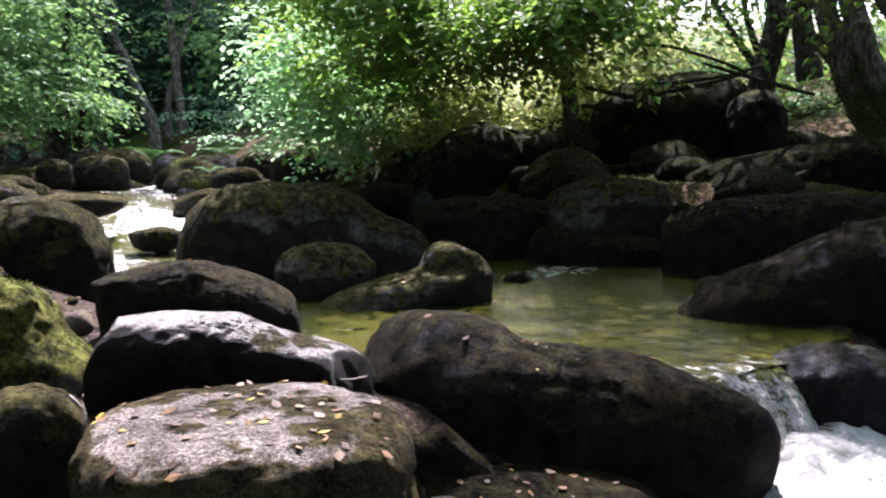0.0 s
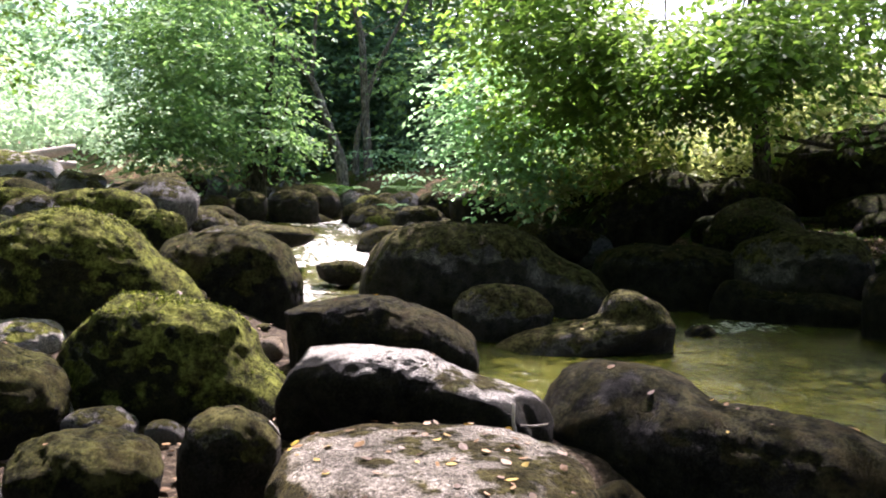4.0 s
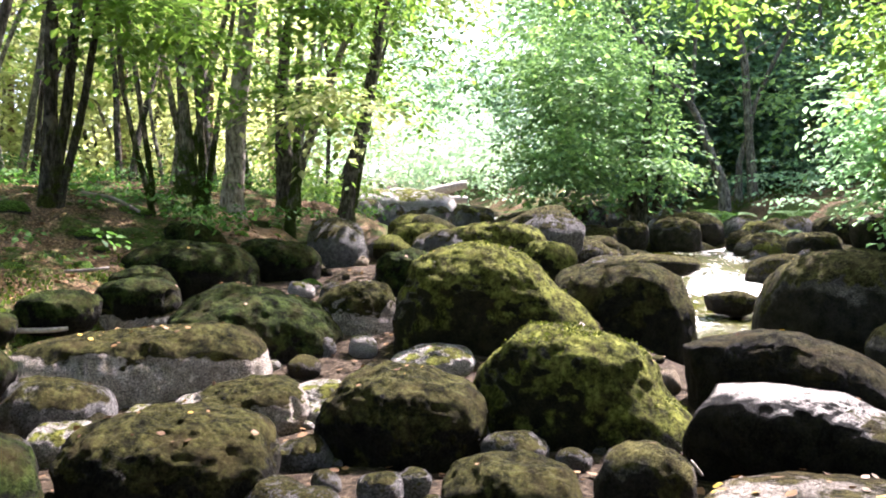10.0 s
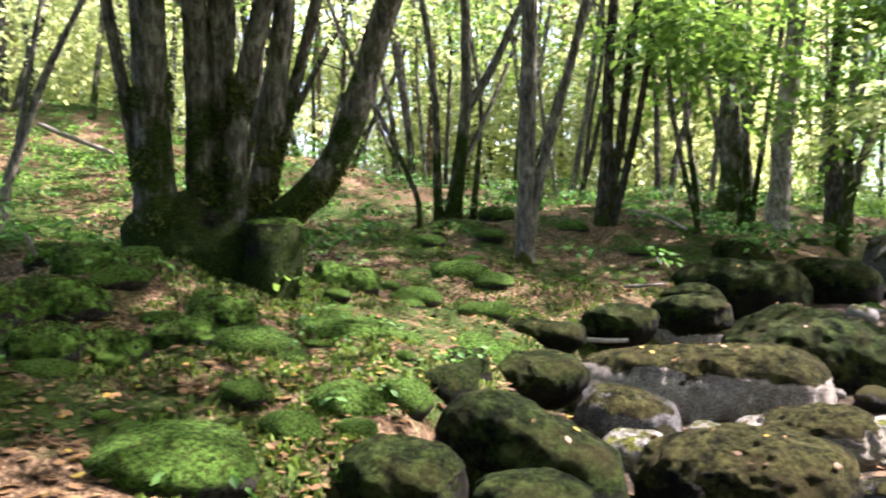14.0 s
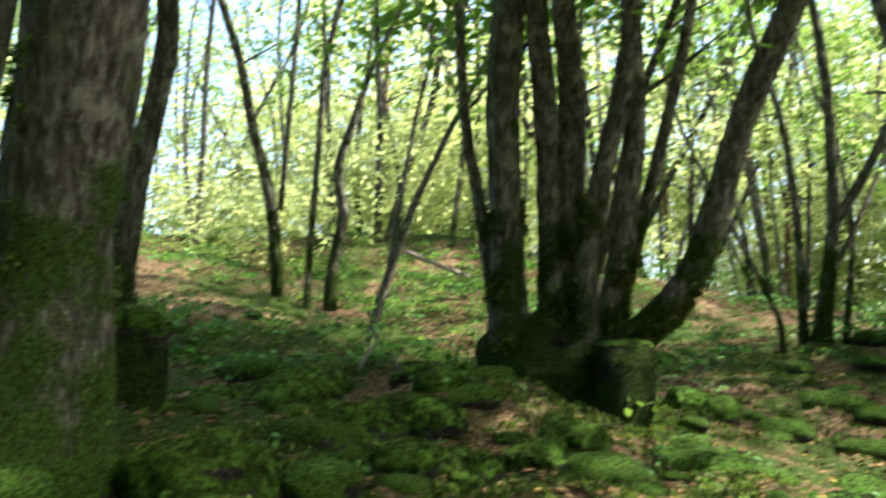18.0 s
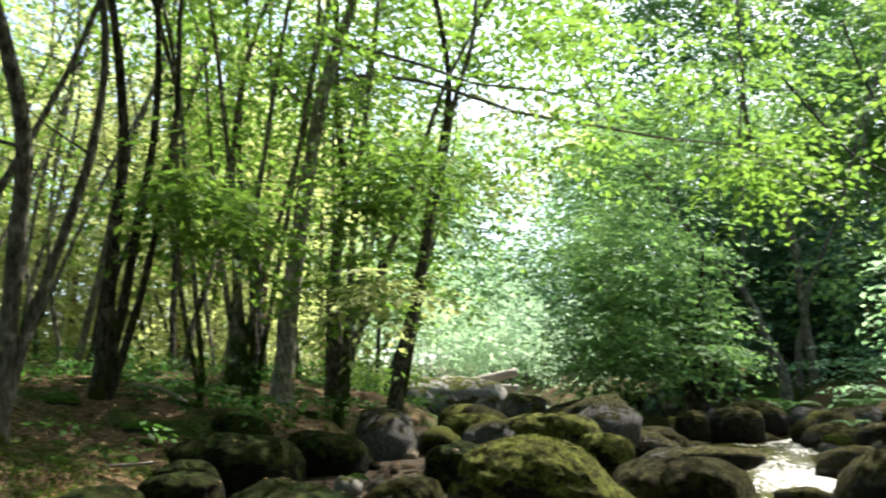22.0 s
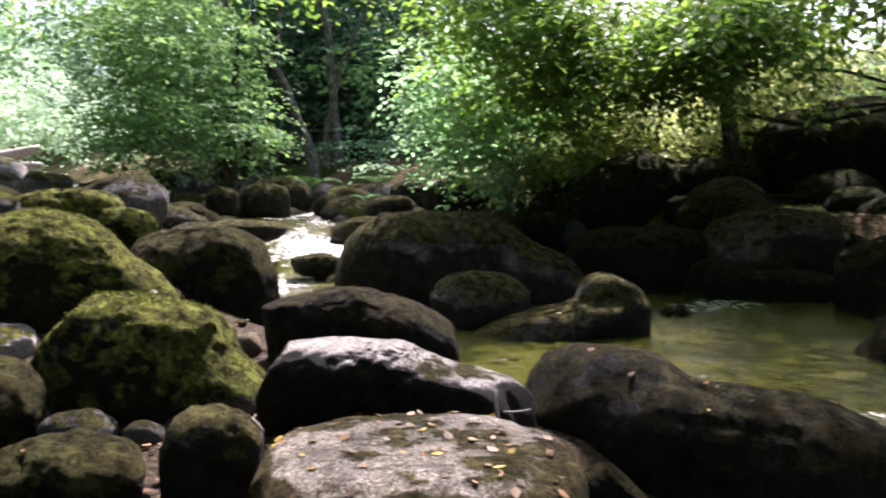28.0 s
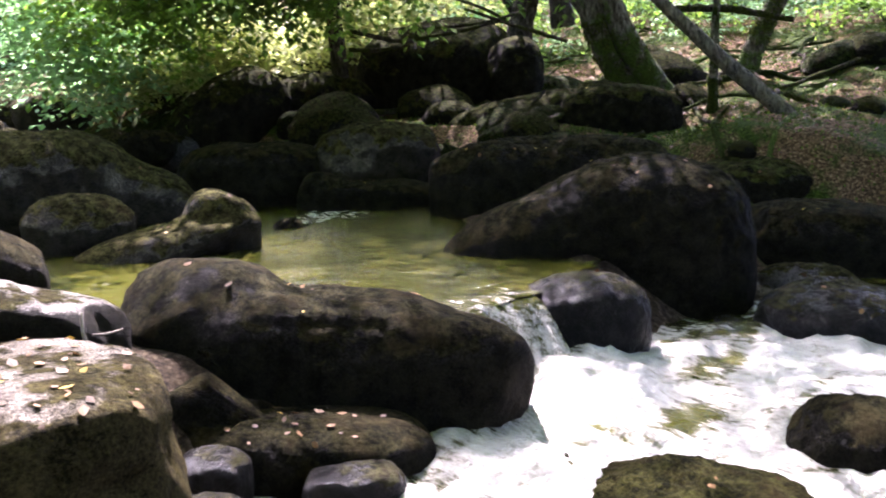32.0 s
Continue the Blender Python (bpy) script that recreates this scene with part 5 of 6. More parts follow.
# the wood behind: a few kinds of thin tree, each set out many times
def wood_tree(name, label, bark, leaf, seed, lean, pine=False):
    rng = np.random.default_rng(seed)
    root = empty("tree", (0, -400, 0))
    tagged(root, label, "tree", "trees of the wood")
    clouds = []
    for k in range(1 if pine else rng.integers(1, 4)):
        p = np.array([*rng.normal(0, 0.12, 2), -0.3])
        r = 0.10 if pine else 0.035 + 0.04 * rng.random()
        d = np.array([*(rng.normal(0, lean * 0.7, 2)), 1.0])
        pts = [(*p, r * 1.3)]
        hgt = 13 if pine else 9 + 3 * rng.random()
        while p[2] < hgt:
            d = d + np.array([*rng.normal(0, 0.02 if pine else 0.1, 2), 0.06])
            d /= np.linalg.norm(d)
            p = p + d * 0.8
            pts.append((*p, max(0.012, r * (1 - 0.75 * p[2] / hgt))))
            if p[2] > (5 if pine else 2.8) and rng.random() < 0.75:
                s = np.array([*rng.normal(0, 1, 2), 0.3])
                s /= np.linalg.norm(s)
                e = p + s * (0.7 + rng.random())
                tube_object("limb", [(*p, r * 0.4), (*(p + s * 0.4 + [0, 0, 0.06]), r * 0.25), (*e, 0.005)], bark, root, 5, k)
                clouds.append((*e, 0.9, 0.4, 3 if pine else 9))
        tube_object("trunk", pts, bark, root, 8, seed + k)
    v, f = sprays(clouds, 0.125, rng, 12)
    mesh_object("crown", v, f, leaf, False, root)
    return root


kinds = [wood_tree("a", "thin crooked hornbeam of the wood", BARK, LEAF, 101, 0.18), wood_tree("b", "thin leaning hazel of the wood", BARK_GREY, LEAF, 102, 0.25),
         wood_tree("c", "dark slender tree of the wood", BARK_DARK, LEAF, 103, 0.12), wood_tree("d", "slim mossy tree of the wood", BARK, LEAF_YELLOW, 104, 0.2),
         wood_tree("e", "tall straight pine of the wood", BARK_RED, LEAF_YELLOW, 105, 0.01, True), wood_tree("f", "leafy young tree of the wood", BARK_DARK, LEAF, 106, 0.15)]
rng = np.random.default_rng(5)


# where the sun comes through, and how wide
LIT = [((-0.5, 8, 0.8), 0.8), ((1.2, 11.5, 0.9), 1), ((0, 13.5, 1), 1), ((4, 12, 0.6), 0.8), ((-10, 4.2, 2.2), 1.6), ((-11.8, 6.5, 3), 1.6), ((-12, 3, 3), 1), ((1, 2.6, 0.4), 0.5), ((1.45, 3.75, 0.45), 0.6), ((0.4, 6.3, 0.9), 0.5), ((0.3, 9.8, 1.1), 0.6), ((-0.5, 28.5, 2.8), 1.2), ((8.3, 11.6, 1.6), 0.8), ((-1.2, 28, 2.4), 1), ((4.6, 2, -0.3), 0.3), ((-6.2, 9.5, 1.3), 0.4), ((5.4, 11, 2.3), 1.4), ((7.6, 9.6, 3), 0.2)]
LIT += [((3.5, 15, 3.2), 1.6), ((3, 10.5, 0.3), 0.8), ((3.2, 14, 0.8), 1), ((2.5, 19, 1.2), 1.2), ((3.6, 5.5, 0), 0.3), ((6.4, 9.9, 1.1), 0.7), ((8.4, 11.6, 1.9), 1), ((7.2, 11.6, 1.5), 0.8), ((9.6, 10.3, 2.4), 0.9), ((-5.5, 7.3, 1.5), 0.5), ((-4.5, 7.4, 1.3), 0.5), ((-6.3, 7.1, 1.4), 0.5), ((-5, 6.9, 1.3), 0.5), ((-5.2, 5.4, 1), 0.4), ((-14.1, 5.4, 2.9), 0.8), ((-2.3, 24.9, 1.2), 1), ((-1.6, 27, 1.8), 2.4), ((-0.8, 16, 1.1), 1.2), ((-1.2, 20.5, 1.2), 1.4), ((11.5, 6, 2.2), 1), ((-9.5, 4.2, 2), 1.2), ((-7.5, 4.6, 1.5), 0.8), ((5.6, 11.2, 2), 1.2)]


def shades(x, y):
    """Does a tree here stand between the sun and a place that it reaches?"""
    h = Vector((to_sun.x, to_sun.y)).normalized()
    for q, r in LIT[-17:]:
        w = Vector((x - q[0], y - q[1]))
        if 0.4 < w.dot(h) < 15 and (w - h * w.dot(h)).length < 0.7 + r:
            return True
    a = math.degrees(math.atan2(-x, y))
    return -20.5 < a < -9.5 and math.hypot(x, y) < 25


def plant(n, yaw0, yaw1, near, far, choice):
    for _ in range(n):
        a, d = radians(yaw0 + (yaw1 - yaw0) * rng.random()), near + (far - near) * math.sqrt(rng.random())
        x, y = -math.sin(a) * d, math.cos(a) * d
        le, re = np.interp(y, Y_, LEFT_), np.interp(y, Y_, RIGHT_)
        if le - 1.0 < x < re + 1.0 or shades(x, y):
            continue
        s = rng.uniform(0.8, 1.2)
        copy_thing(kinds[rng.choice(choice)], pose(x, y, height(x, y), 0, 0, rng.uniform(0, 360)) @ Matrix.Scale(s, 4))


plant(46, 8, 64, 12, 20, [0, 1, 2, 3, 0, 2])
plant(7, 64, 98, 14, 22, [0, 1, 2])
plant(125, 0, 64, 19, 42, [0, 2, 3, 4, 4, 4, 4, 1])
plant(22, 64, 100, 21, 38, [0, 2, 3, 4, 1])
plant(40, -22, -75, 15.5, 32, [0, 2, 5, 5, 3])
plant(26, -24, 6, 33, 55, [5, 3, 5, 0])
plant(14, 110, 280, 9, 20, [0, 2, 5, 5])
for k in kinds:
    for o in (*k.children_recursive, k):
        bpy.data.objects.remove(o)


# far foliage that closes the valley, and the undergrowth of the banks
def foliage(name, label, mat, blobs, size, per=12, seed=1, flat=0.28):
    v, f = sprays(blobs, size, np.random.default_rng(seed), per, flat=flat)
    tagged(mesh_object(name, v, f, mat, False), label, "foliage", kind="stuff")


def ring(n, yaw0, yaw1, near, far, low, high, wide, tall, twigs):
    out = []
    for _ in range(n):
        a, d = radians(yaw0 + (yaw1 - yaw0) * rng.random()), rng.uniform(near, far)
        x, y = -math.sin(a) * d, math.cos(a) * d
        if np.interp(y, Y_, LEFT_) - wide * 0.6 < x < np.interp(y, Y_, RIGHT_) + wide * 0.6 or wide > 1.5 and shades(x, y):
            continue
        z = height(x, y) + rng.uniform(low, high)
        if -5.0 < math.degrees(math.atan2(-x, y)) < 2.0 and (z - 1.2) / d > 0.1:
            continue
        out.append((x, y, z, wide, tall, twigs))
    return out


foliage("far_woods", "far woods foliage with sunlit brightness put into its colour", LEAF_YELLOW, ring(120, 0, 62, 24, 44, -0.2, 10, 2.8, 1.8, 75) + ring(36, 62, 102, 24, 40, 0.2, 8, 2.8, 1.8, 60), 0.25, seed=2)
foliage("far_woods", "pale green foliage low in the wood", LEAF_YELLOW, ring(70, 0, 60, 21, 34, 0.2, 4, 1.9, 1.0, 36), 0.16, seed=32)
foliage("far_woods", "bright green foliage up the valley", LEAF, ring(60, -24, 8, 30, 52, 0.5, 11, 3.0, 2.0, 90), 0.24, seed=3)
foliage("far_woods", "green foliage of the far bank", LEAF_MAPLE, ring(120, -12, -80, 20.5, 34, 0.2, 10.5, 2.2, 1.4, 80), 0.16, seed=4)
foliage("far_woods", "pale leaves over the upper stream, haze put into their colour", LEAF_HAZE, [(-2.9, 33, 4.5, 2.4, 2.0, 240), (-1.3, 38, 5.0, 3.0, 1.8, 280), (-3.5, 42, 6.0, 4.0, 3.0, 400), (0.5, 47, 6.5, 4.0, 2.0, 300), (0.6, 36, 3.8, 2.2, 1.0, 110), (3.6, 33, 4.2, 1.8, 2.2, 130), (-5, 36, 8.5, 3.4, 2.6, 130), (2.4, 44, 8.0, 3.6, 2.4, 120), (-0.6, 34, 3.4, 1.6, 0.8, 80)], 0.2, seed=11)
foliage("far_woods", "yellowish leaves over the upper stream", LEAF, [(-3.6, 27, 6.0, 2.0, 1.8, 120), (-2.4, 24, 7.5, 1.8, 1.4, 90), (-4.0, 22, 4.0, 1.6, 1.6, 100), (0.5, 27, 9.5, 2.4, 1.4, 90), (4.8, 25, 8.5, 2.2, 1.6, 100)], 0.13, seed=12)
foliage("far_woods", "far bank foliage with shade put into its leaf colour", LEAF_SHADED, [(6.1, 24.2, 4.2, 2.2, 1.5, 260), (7.3, 23.9, 3.7, 2.2, 1.5, 260), (6.6, 23.8, 5.5, 2.2, 1.5, 260), (7.9, 23.5, 4.9, 2.2, 1.5, 260), (5.7, 24.4, 2.8, 2.2, 1.5, 260), (7.4, 24.0, 2.3, 2.2, 1.5, 260), (5.4, 26.3, 5.0, 2.2, 1.5, 200), (4.3, 26.6, 3.7, 2.2, 1.5, 200), (5.8, 25.9, 6.6, 2.2, 1.5, 200), (9.3, 25.3, 3.5, 2.2, 1.5, 200), (9.2, 25.1, 5.4, 2.2, 1.5, 200), (4.0, 26.5, 5.4, 2.2, 1.5, 200)], 0.2, seed=51)
foliage("far_woods", "hazy crowns above the far bank", LEAF_MAPLE, [(3.0 + 1.3 * k, 27 + 1.5 * (k % 2), 8.0 + 2.6 * j + 0.7 * (k % 3), 2.0, 1.5, 120) for k in range(8) for j in range(4)], 0.19, seed=54)
foliage("undergrowth", "green plants of the steep bank", LEAF, ring(26, -44, -82, 14, 20, 0.05, 0.7, 0.9, 0.4, 24), 0.09, seed=52)
foliage("far_woods", "foliage that closes the valley, haze put into its colour", LEAF_HAZE, [(-19 + 2.6 * k, 55 + 3 * (k % 2), 7.5 + 3.4 * j + (k % 3), 3.0, 2.4, 110) for k in range(11) for j in range(4) if k not in (7, 8) or j == 0], 0.42, seed=53)
foliage("undergrowth", "green plants beside the upper stream", LEAF, [(-2.6 - 0.25 * k, 15 + 1.6 * k, height(-2.6 - 0.25 * k, 15 + 1.6 * k) + 0.4, 1.0, 0.5, 40) for k in range(11)], 0.1, seed=13)


def canopy(n, x0, x1, y0, y1, z0, z1, seed):
    """High leaf clouds added to block light, open where the sun reaches the stream."""
    g = np.random.default_rng(seed)
    out = []
    d = np.array(to_sun)
    while len(out) < n:
        b = np.array([g.uniform(x0, x1), g.uniform(y0, y1), g.uniform(z0, z1)])
        ok = not (-0.5 < b[0] < 6.0 and 5.5 < b[1] < 15)
        for q, r in LIT:
            w = b - np.array(q)
            if np.linalg.norm(w - d * (w @ d)) < 1.6 + r:
                ok = False
        if ok:
            out.append((*b, 2.0, 0.9, 85))
    return out


# leaf masses added to shape the light, mostly out of view
foliage("canopy", "high leaf clouds, mostly unseen, added to dim the stream", LEAF, canopy(100, -7, 17, -16, 28, 8.5, 12.5, 21), 0.19, seed=14)
foliage("canopy", "unseen leaf clouds added over the viewpoint to block the sky", LEAF, canopy(90, -0.8, 9, -12, 0.6, 5.0, 8.5, 22), 0.16, seed=16)
foliage("canopy", "leaf clouds added to shade the forest floor", LEAF, canopy(15, -7.5, -1.5, 2, 9, 7.0, 10.5, 23), 0.17, seed=17)
foliage("canopy", "leaf clouds added at the stream's edge to shade the near bank", LEAF, canopy(6, -3, -0.3, 5.0, 10, 6.8, 9.5, 25), 0.17, seed=19)
foliage("canopy", "leaf clouds added to shade the steep bank", LEAF, canopy(30, 8.5, 16, 1, 13, 6.5, 9.5, 24), 0.16, seed=18)
foliage("canopy", "unseen leaf clouds added behind the viewpoint to darken rock fronts", LEAF, ring(300, 122, 268, 4.6, 12, 0.2, 7, 1.9, 1.5, 70), 0.19, seed=15)
foliage("undergrowth", "low green plants on the forest floor", FERN, ring(300, 4, 95, 7, 22, 0.03, 0.3, 0.8, 0.2, 8), 0.08, 8, seed=5)
foliage("undergrowth", "ferny undergrowth along the far bank", LEAF_COOL, ring(90, -12, -75, 14.8, 24, 0.1, 0.6, 0.9, 0.4, 22), 0.1, 9, seed=6)
foliage("undergrowth", "grass and low plants on the wooded slope", LEAF, ring(120, 46, 99, 8, 19, 0.0, 0.16, 0.8, 0.14, 14), 0.07, 8, seed=55)
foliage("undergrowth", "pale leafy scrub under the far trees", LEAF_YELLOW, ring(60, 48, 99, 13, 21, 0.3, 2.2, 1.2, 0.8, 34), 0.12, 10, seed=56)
foliage("undergrowth", "small ivy leaves on the mossy bank", FERN, ring(45, 20, 90, 2.8, 8, 0.02, 0.1, 0.35, 0.06, 4), 0.045, 6, seed=7)


# ---- wood on the ground ----
def stump(label, bark, pts, kind):
    x, y = pts[0][:2]
    g = min(height(x, y), pts[0][2])
    root = tagged(empty("tree_stump", (x, y, g)), label, "stump")
    loc = [(p[0] - x, p[1] - y, p[2] - g, p[3]) for p in pts]
    body = tube_object("stump_body", [(0, 0, -0.12, pts[0][3] * 1.2)] + loc, bark, root, 28, 71, 0.24)
    ivy_on(body, "moss_growth", loc, 2600, 0.022, TUFT, 81)
    ivy_on(body, "ivy", loc, 170 if kind == "moss" else 40, 0.055, LEAF, 82)
    tx, ty, tz, tr = loc[-1]
    p, fc, _ = rock_shape([(tx, ty, tz + (0.03 if kind == "cap" else 0.0), tr * 1.08, tr * 1.08, 0.1 if kind == "cap" else 0.04, 0, 0)], 77, 0.12, 4)
    mesh_object("moss_cap", p, fc, ROCKS["mossgreen"], True, root)


def log(pts):
    x, y, z, _ = pts[0]
    ob = tube_object("fallen_log", [(p[0] - x, p[1] - y, p[2] - z, p[3]) for p in pts], DEADWOOD, None, 12, 5, 0.1)
    ob.location = (x, y, z)
    tagged(ob, "weathered fallen log lying on rocks upstream", "log")


stick_count = 0


def stick(pts):
    global stick_count
    stick_count += 1
    x, y, z, _ = pts[0]
    ob = tube_object("fallen_branch", [(p[0] - x, p[1] - y, p[2] - z, p[3]) for p in pts], BARK_DARK if x > 7 else DEADWOOD if stick_count % 2 else STICK, None, 6, stick_count, 0.15)
    ob.location = (x, y, z)
    tagged(ob, "dry fallen branch lying on the ground", "branch", "fallen branches")


stump("sawn ivy-grown stump beside the old stool", BARK_STUMP, [(-4.30, 3.95, 0.77, 0.191), (-4.30, 3.97, 1.02, 0.169), (-4.29, 3.98, 1.31, 0.154)], "moss")
stump("short stump with a thick moss cap", BARK_STUMP, [(-4.69, 1.10, 0.74, 0.178), (-4.71, 1.10, 1.01, 0.166), (-4.71, 1.11, 1.29, 0.155)], "cap")
log([(-1.93, 27.41, 1.96, 0.158), (-1.07, 27.45, 2.15, 0.175), (-0.02, 27.46, 2.38, 0.123)])
log([(-1.70, 26.93, 1.84, 0.120), (-0.88, 26.97, 1.91, 0.138), (-0.02, 26.98, 1.89, 0.103)])
stick([(-3.91, 8.87, 1.52, 0.022), (-3.63, 8.98, 1.47, 0.025), (-3.39, 9.07, 1.32, 0.019)])
stick([(-3.02, 6.52, 0.84, 0.014), (-2.88, 6.58, 0.84, 0.016), (-2.73, 6.64, 0.86, 0.011)])
stick([(-3.01, 5.62, 0.51, 0.018), (-2.84, 5.69, 0.49, 0.022), (-2.66, 5.78, 0.50, 0.016)])
stick([(-3.73, 2.79, 0.82, 0.019), (-3.72, 2.79, 0.74, 0.021), (-3.71, 2.79, 0.66, 0.018)])
stick([(-3.86, 3.22, 0.56, 0.010), (-3.81, 3.26, 0.50, 0.011), (-3.72, 3.33, 0.40, 0.008)])
stick([(-3.64, 4.12, 0.50, 0.009), (-3.77, 4.01, 0.49, 0.011), (-3.89, 3.90, 0.52, 0.007)])
stick([(-4.92, 6.34, 0.78, 0.015), (-4.67, 6.52, 0.82, 0.018), (-4.42, 6.69, 0.97, 0.013)])
stick([(-4.26, 2.68, 0.97, 0.014), (-4.21, 2.74, 0.92, 0.012), (-4.17, 2.80, 0.85, 0.009)])
stick([(-5.15, 2.58, 1.14, 0.016), (-5.14, 2.60, 1.24, 0.014), (-5.10, 2.66, 1.31, 0.011)])
stick([(-5.02, 2.80, 1.13, 0.012), (-5.04, 2.77, 1.22, 0.012), (-5.05, 2.75, 1.27, 0.009)])
stick([(-8.30, 4.77, 2.38, 0.024), (-8.13, 5.07, 2.24, 0.027), (-7.95, 5.36, 2.12, 0.021)])
stick([(-3.15, 2.58, 0.67, 0.008), (-3.08, 2.65, 0.60, 0.008), (-3.02, 2.70, 0.54, 0.006)])
stick([(-1.43, 5.94, 0.24, 0.010), (-1.22, 5.98, 0.18, 0.012), (-0.97, 6.01, 0.13, 0.008)])
stick([(8.23, 8.87, 1.71, 0.031), (8.50, 8.61, 1.69, 0.034), (8.71, 8.40, 1.74, 0.023)])
stick([(8.71, 8.39, 1.96, 0.027), (9.11, 7.96, 1.97, 0.031), (9.49, 7.51, 2.02, 0.027), (9.79, 7.11, 2.16, 0.019)])
stick([(8.19, 5.98, 0.85, 0.022), (8.27, 5.88, 0.99, 0.025), (8.34, 5.78, 1.12, 0.019)])
stick([(7.88, 8.44, 1.91, 0.026), (8.34, 8.01, 1.76, 0.033), (8.88, 7.41, 1.89, 0.029), (9.20, 7.00, 2.00, 0.022)])
stick([(8.29, 7.98, 2.41, 0.018), (8.62, 7.64, 2.36, 0.022), (9.03, 7.20, 2.14, 0.022), (9.20, 7.00, 2.00, 0.022)])
stick([(8.86, 7.40, 2.15, 0.018), (9.20, 7.00, 1.96, 0.026), (9.66, 6.39, 1.71, 0.026)])
stick([(9.99, 3.79, 1.01, 0.030), (10.14, 3.36, 0.83, 0.030), (10.24, 3.04, 0.66, 0.023)])
stick([(9.82, 3.21, 0.01, 0.026), (9.87, 3.12, 0.19, 0.029), (9.93, 2.98, 0.37, 0.026)])
stick([(9.85, 5.17, 2.01, 0.042), (10.16, 4.55, 1.99, 0.049), (10.46, 3.89, 1.82, 0.032)])
stick([(1.70, 3.11, 0.32, 0.007), (1.66, 3.10, 0.22, 0.008), (1.71, 3.05, 0.12, 0.009)])
stick([(1.76, 3.17, 0.21, 0.005), (1.83, 3.13, 0.20, 0.005), (1.86, 3.12, 0.22, 0.004)])
stick([(1.99, 3.67, 0.20, 0.005), (2.00, 3.64, 0.10, 0.007), (2.02, 3.59, -0.03, 0.008)])
stick([(0.64, 2.64, 0.45, 0.005), (0.66, 2.63, 0.43, 0.005), (0.67, 2.62, 0.41, 0.004)])


# roots and mossy boughs on the steep bank
rb = np.random.default_rng(61)
for k in range(84):
    x, y = rb.uniform(8.0, 14), rb.uniform(2.5, 12.5)
    h = rb.uniform(0, 2 * np.pi) if k % 3 else rb.normal(np.pi, 0.4)
    r, pts = rb.uniform(0.012, 0.05), []
    for q in range(rb.integers(4, 8)):
        pts.append((x, y, height(x, y) + (0.01 if k % 3 == 0 else 0.02 + 0.12 * rb.random()), r * (1 - 0.1 * q)))
        h += rb.normal(0, 0.35)
        x, y = x + 0.34 * math.cos(h), y + 0.34 * math.sin(h)
    x, y, z, _ = pts[0]
    ob = tube_object("root" if k % 3 == 0 else "fallen_branch", [(p[0] - x, p[1] - y, p[2] - z, p[3]) for p in pts], (BARK_MOSS, BARK_DARK, BARK)[k % 3], None, 7, k, 0.15)
    ob.location = (x, y, z)
    tagged(ob, "mossy root gripping the steep bank" if k % 3 == 0 else "dark branch lying on the steep bank", "root" if k % 3 == 0 else "branch", "roots and branches of the bank")


# ---- stones of the bed ----
pick = np.random.default_rng(9)
SHAPES = {}
for kind in ("dark", "brown", "grey", "white", "mossdark", "moss", "tan", "wet", "mossgreen", "mossblack", "bank"):
    for k in range(3):
        w = pick.uniform(0.75, 1.25, 3) * [1, 0.85, 0.62]
        p, fc, _ = rock_shape([(0, 0, 0, *w, pick.uniform(0, 360), pick.uniform(-15, 15))], 300 + 13 * k + len(kind), 0.13, 3)
        ob = mesh_object("stone", p, fc, ROCKS[kind])
        SHAPES[kind, k] = ob.data
        bpy.data.objects.remove(ob)


def lay(kind, x, y, size, sink, name, label, group):
    ob = new(name, SHAPES[kind, int(pick.integers(0, 3))])
    ob.matrix_world = pose(x, y, height(x, y) + size * sink, pick.uniform(-18, 18), pick.uniform(-18, 18), pick.uniform(0, 360)) @ Matrix.Scale(size, 4)
    tagged(ob, label, "stone", group)


SAY = {"brown": "brown river stone in the stream bed", "dark": "dark river stone in the stream bed", "grey": "grey river stone in the stream bed", "white": "pale river stone in the stream bed", "mossdark": "dark mossy stone in the stream bed",
       "moss": "mossy stone in the stream bed", "tan": "brownish stone in the stream bed", "wet": "wet dark stone in the stream"}
far_stones = {}
for n in range(420):
    y = 9.6 + 20 * pick.random() ** 1.3
    m, h = np.interp(y, MID_Y, MID_X), np.interp(y, HALF_Y, HALF_X)
    le = np.interp(y, Y_, LEFT_) + 0.3
    x = pick.uniform(le, np.interp(y, Y_, RIGHT_) - 0.3) if pick.random() < 0.6 else m + h * pick.uniform(-2, 2)
    size = pick.uniform(0.12, 0.2) + 0.3 * pick.random() ** 2.5
    if abs(x - m) < h * 0.75 and y < 13:
        size *= 0.5
    kind = str(pick.choice(["brown", "grey", "grey", "mossdark", "moss", "grey", "brown"]))
    if y < 15:
        lay(kind, x, y, size, 0.35, "stone", SAY[kind], "stones of the upper stream")
    else:
        me = SHAPES[kind, int(pick.integers(0, 3))]
        co = np.zeros(len(me.vertices) * 3, np.float32)
        me.vertices.foreach_get("co", co)
        m4 = np.array(pose(x, y, height(x, y) + size * 0.35, pick.uniform(-18, 18), pick.uniform(-18, 18), pick.uniform(0, 360)))
        far_stones.setdefault(kind, []).append((co.reshape(-1, 3) * size) @ m4[:3, :3].T + m4[:3, 3])
for kind, parts in far_stones.items():
    k = len(parts[0])
    tagged(mesh_object("far_stones", np.vstack(parts), np.vstack([BALLS[3][1] + k * q for q in range(len(parts))]), ROCKS[kind]), "many stones along the upper stream", "stones", kind="stuff")
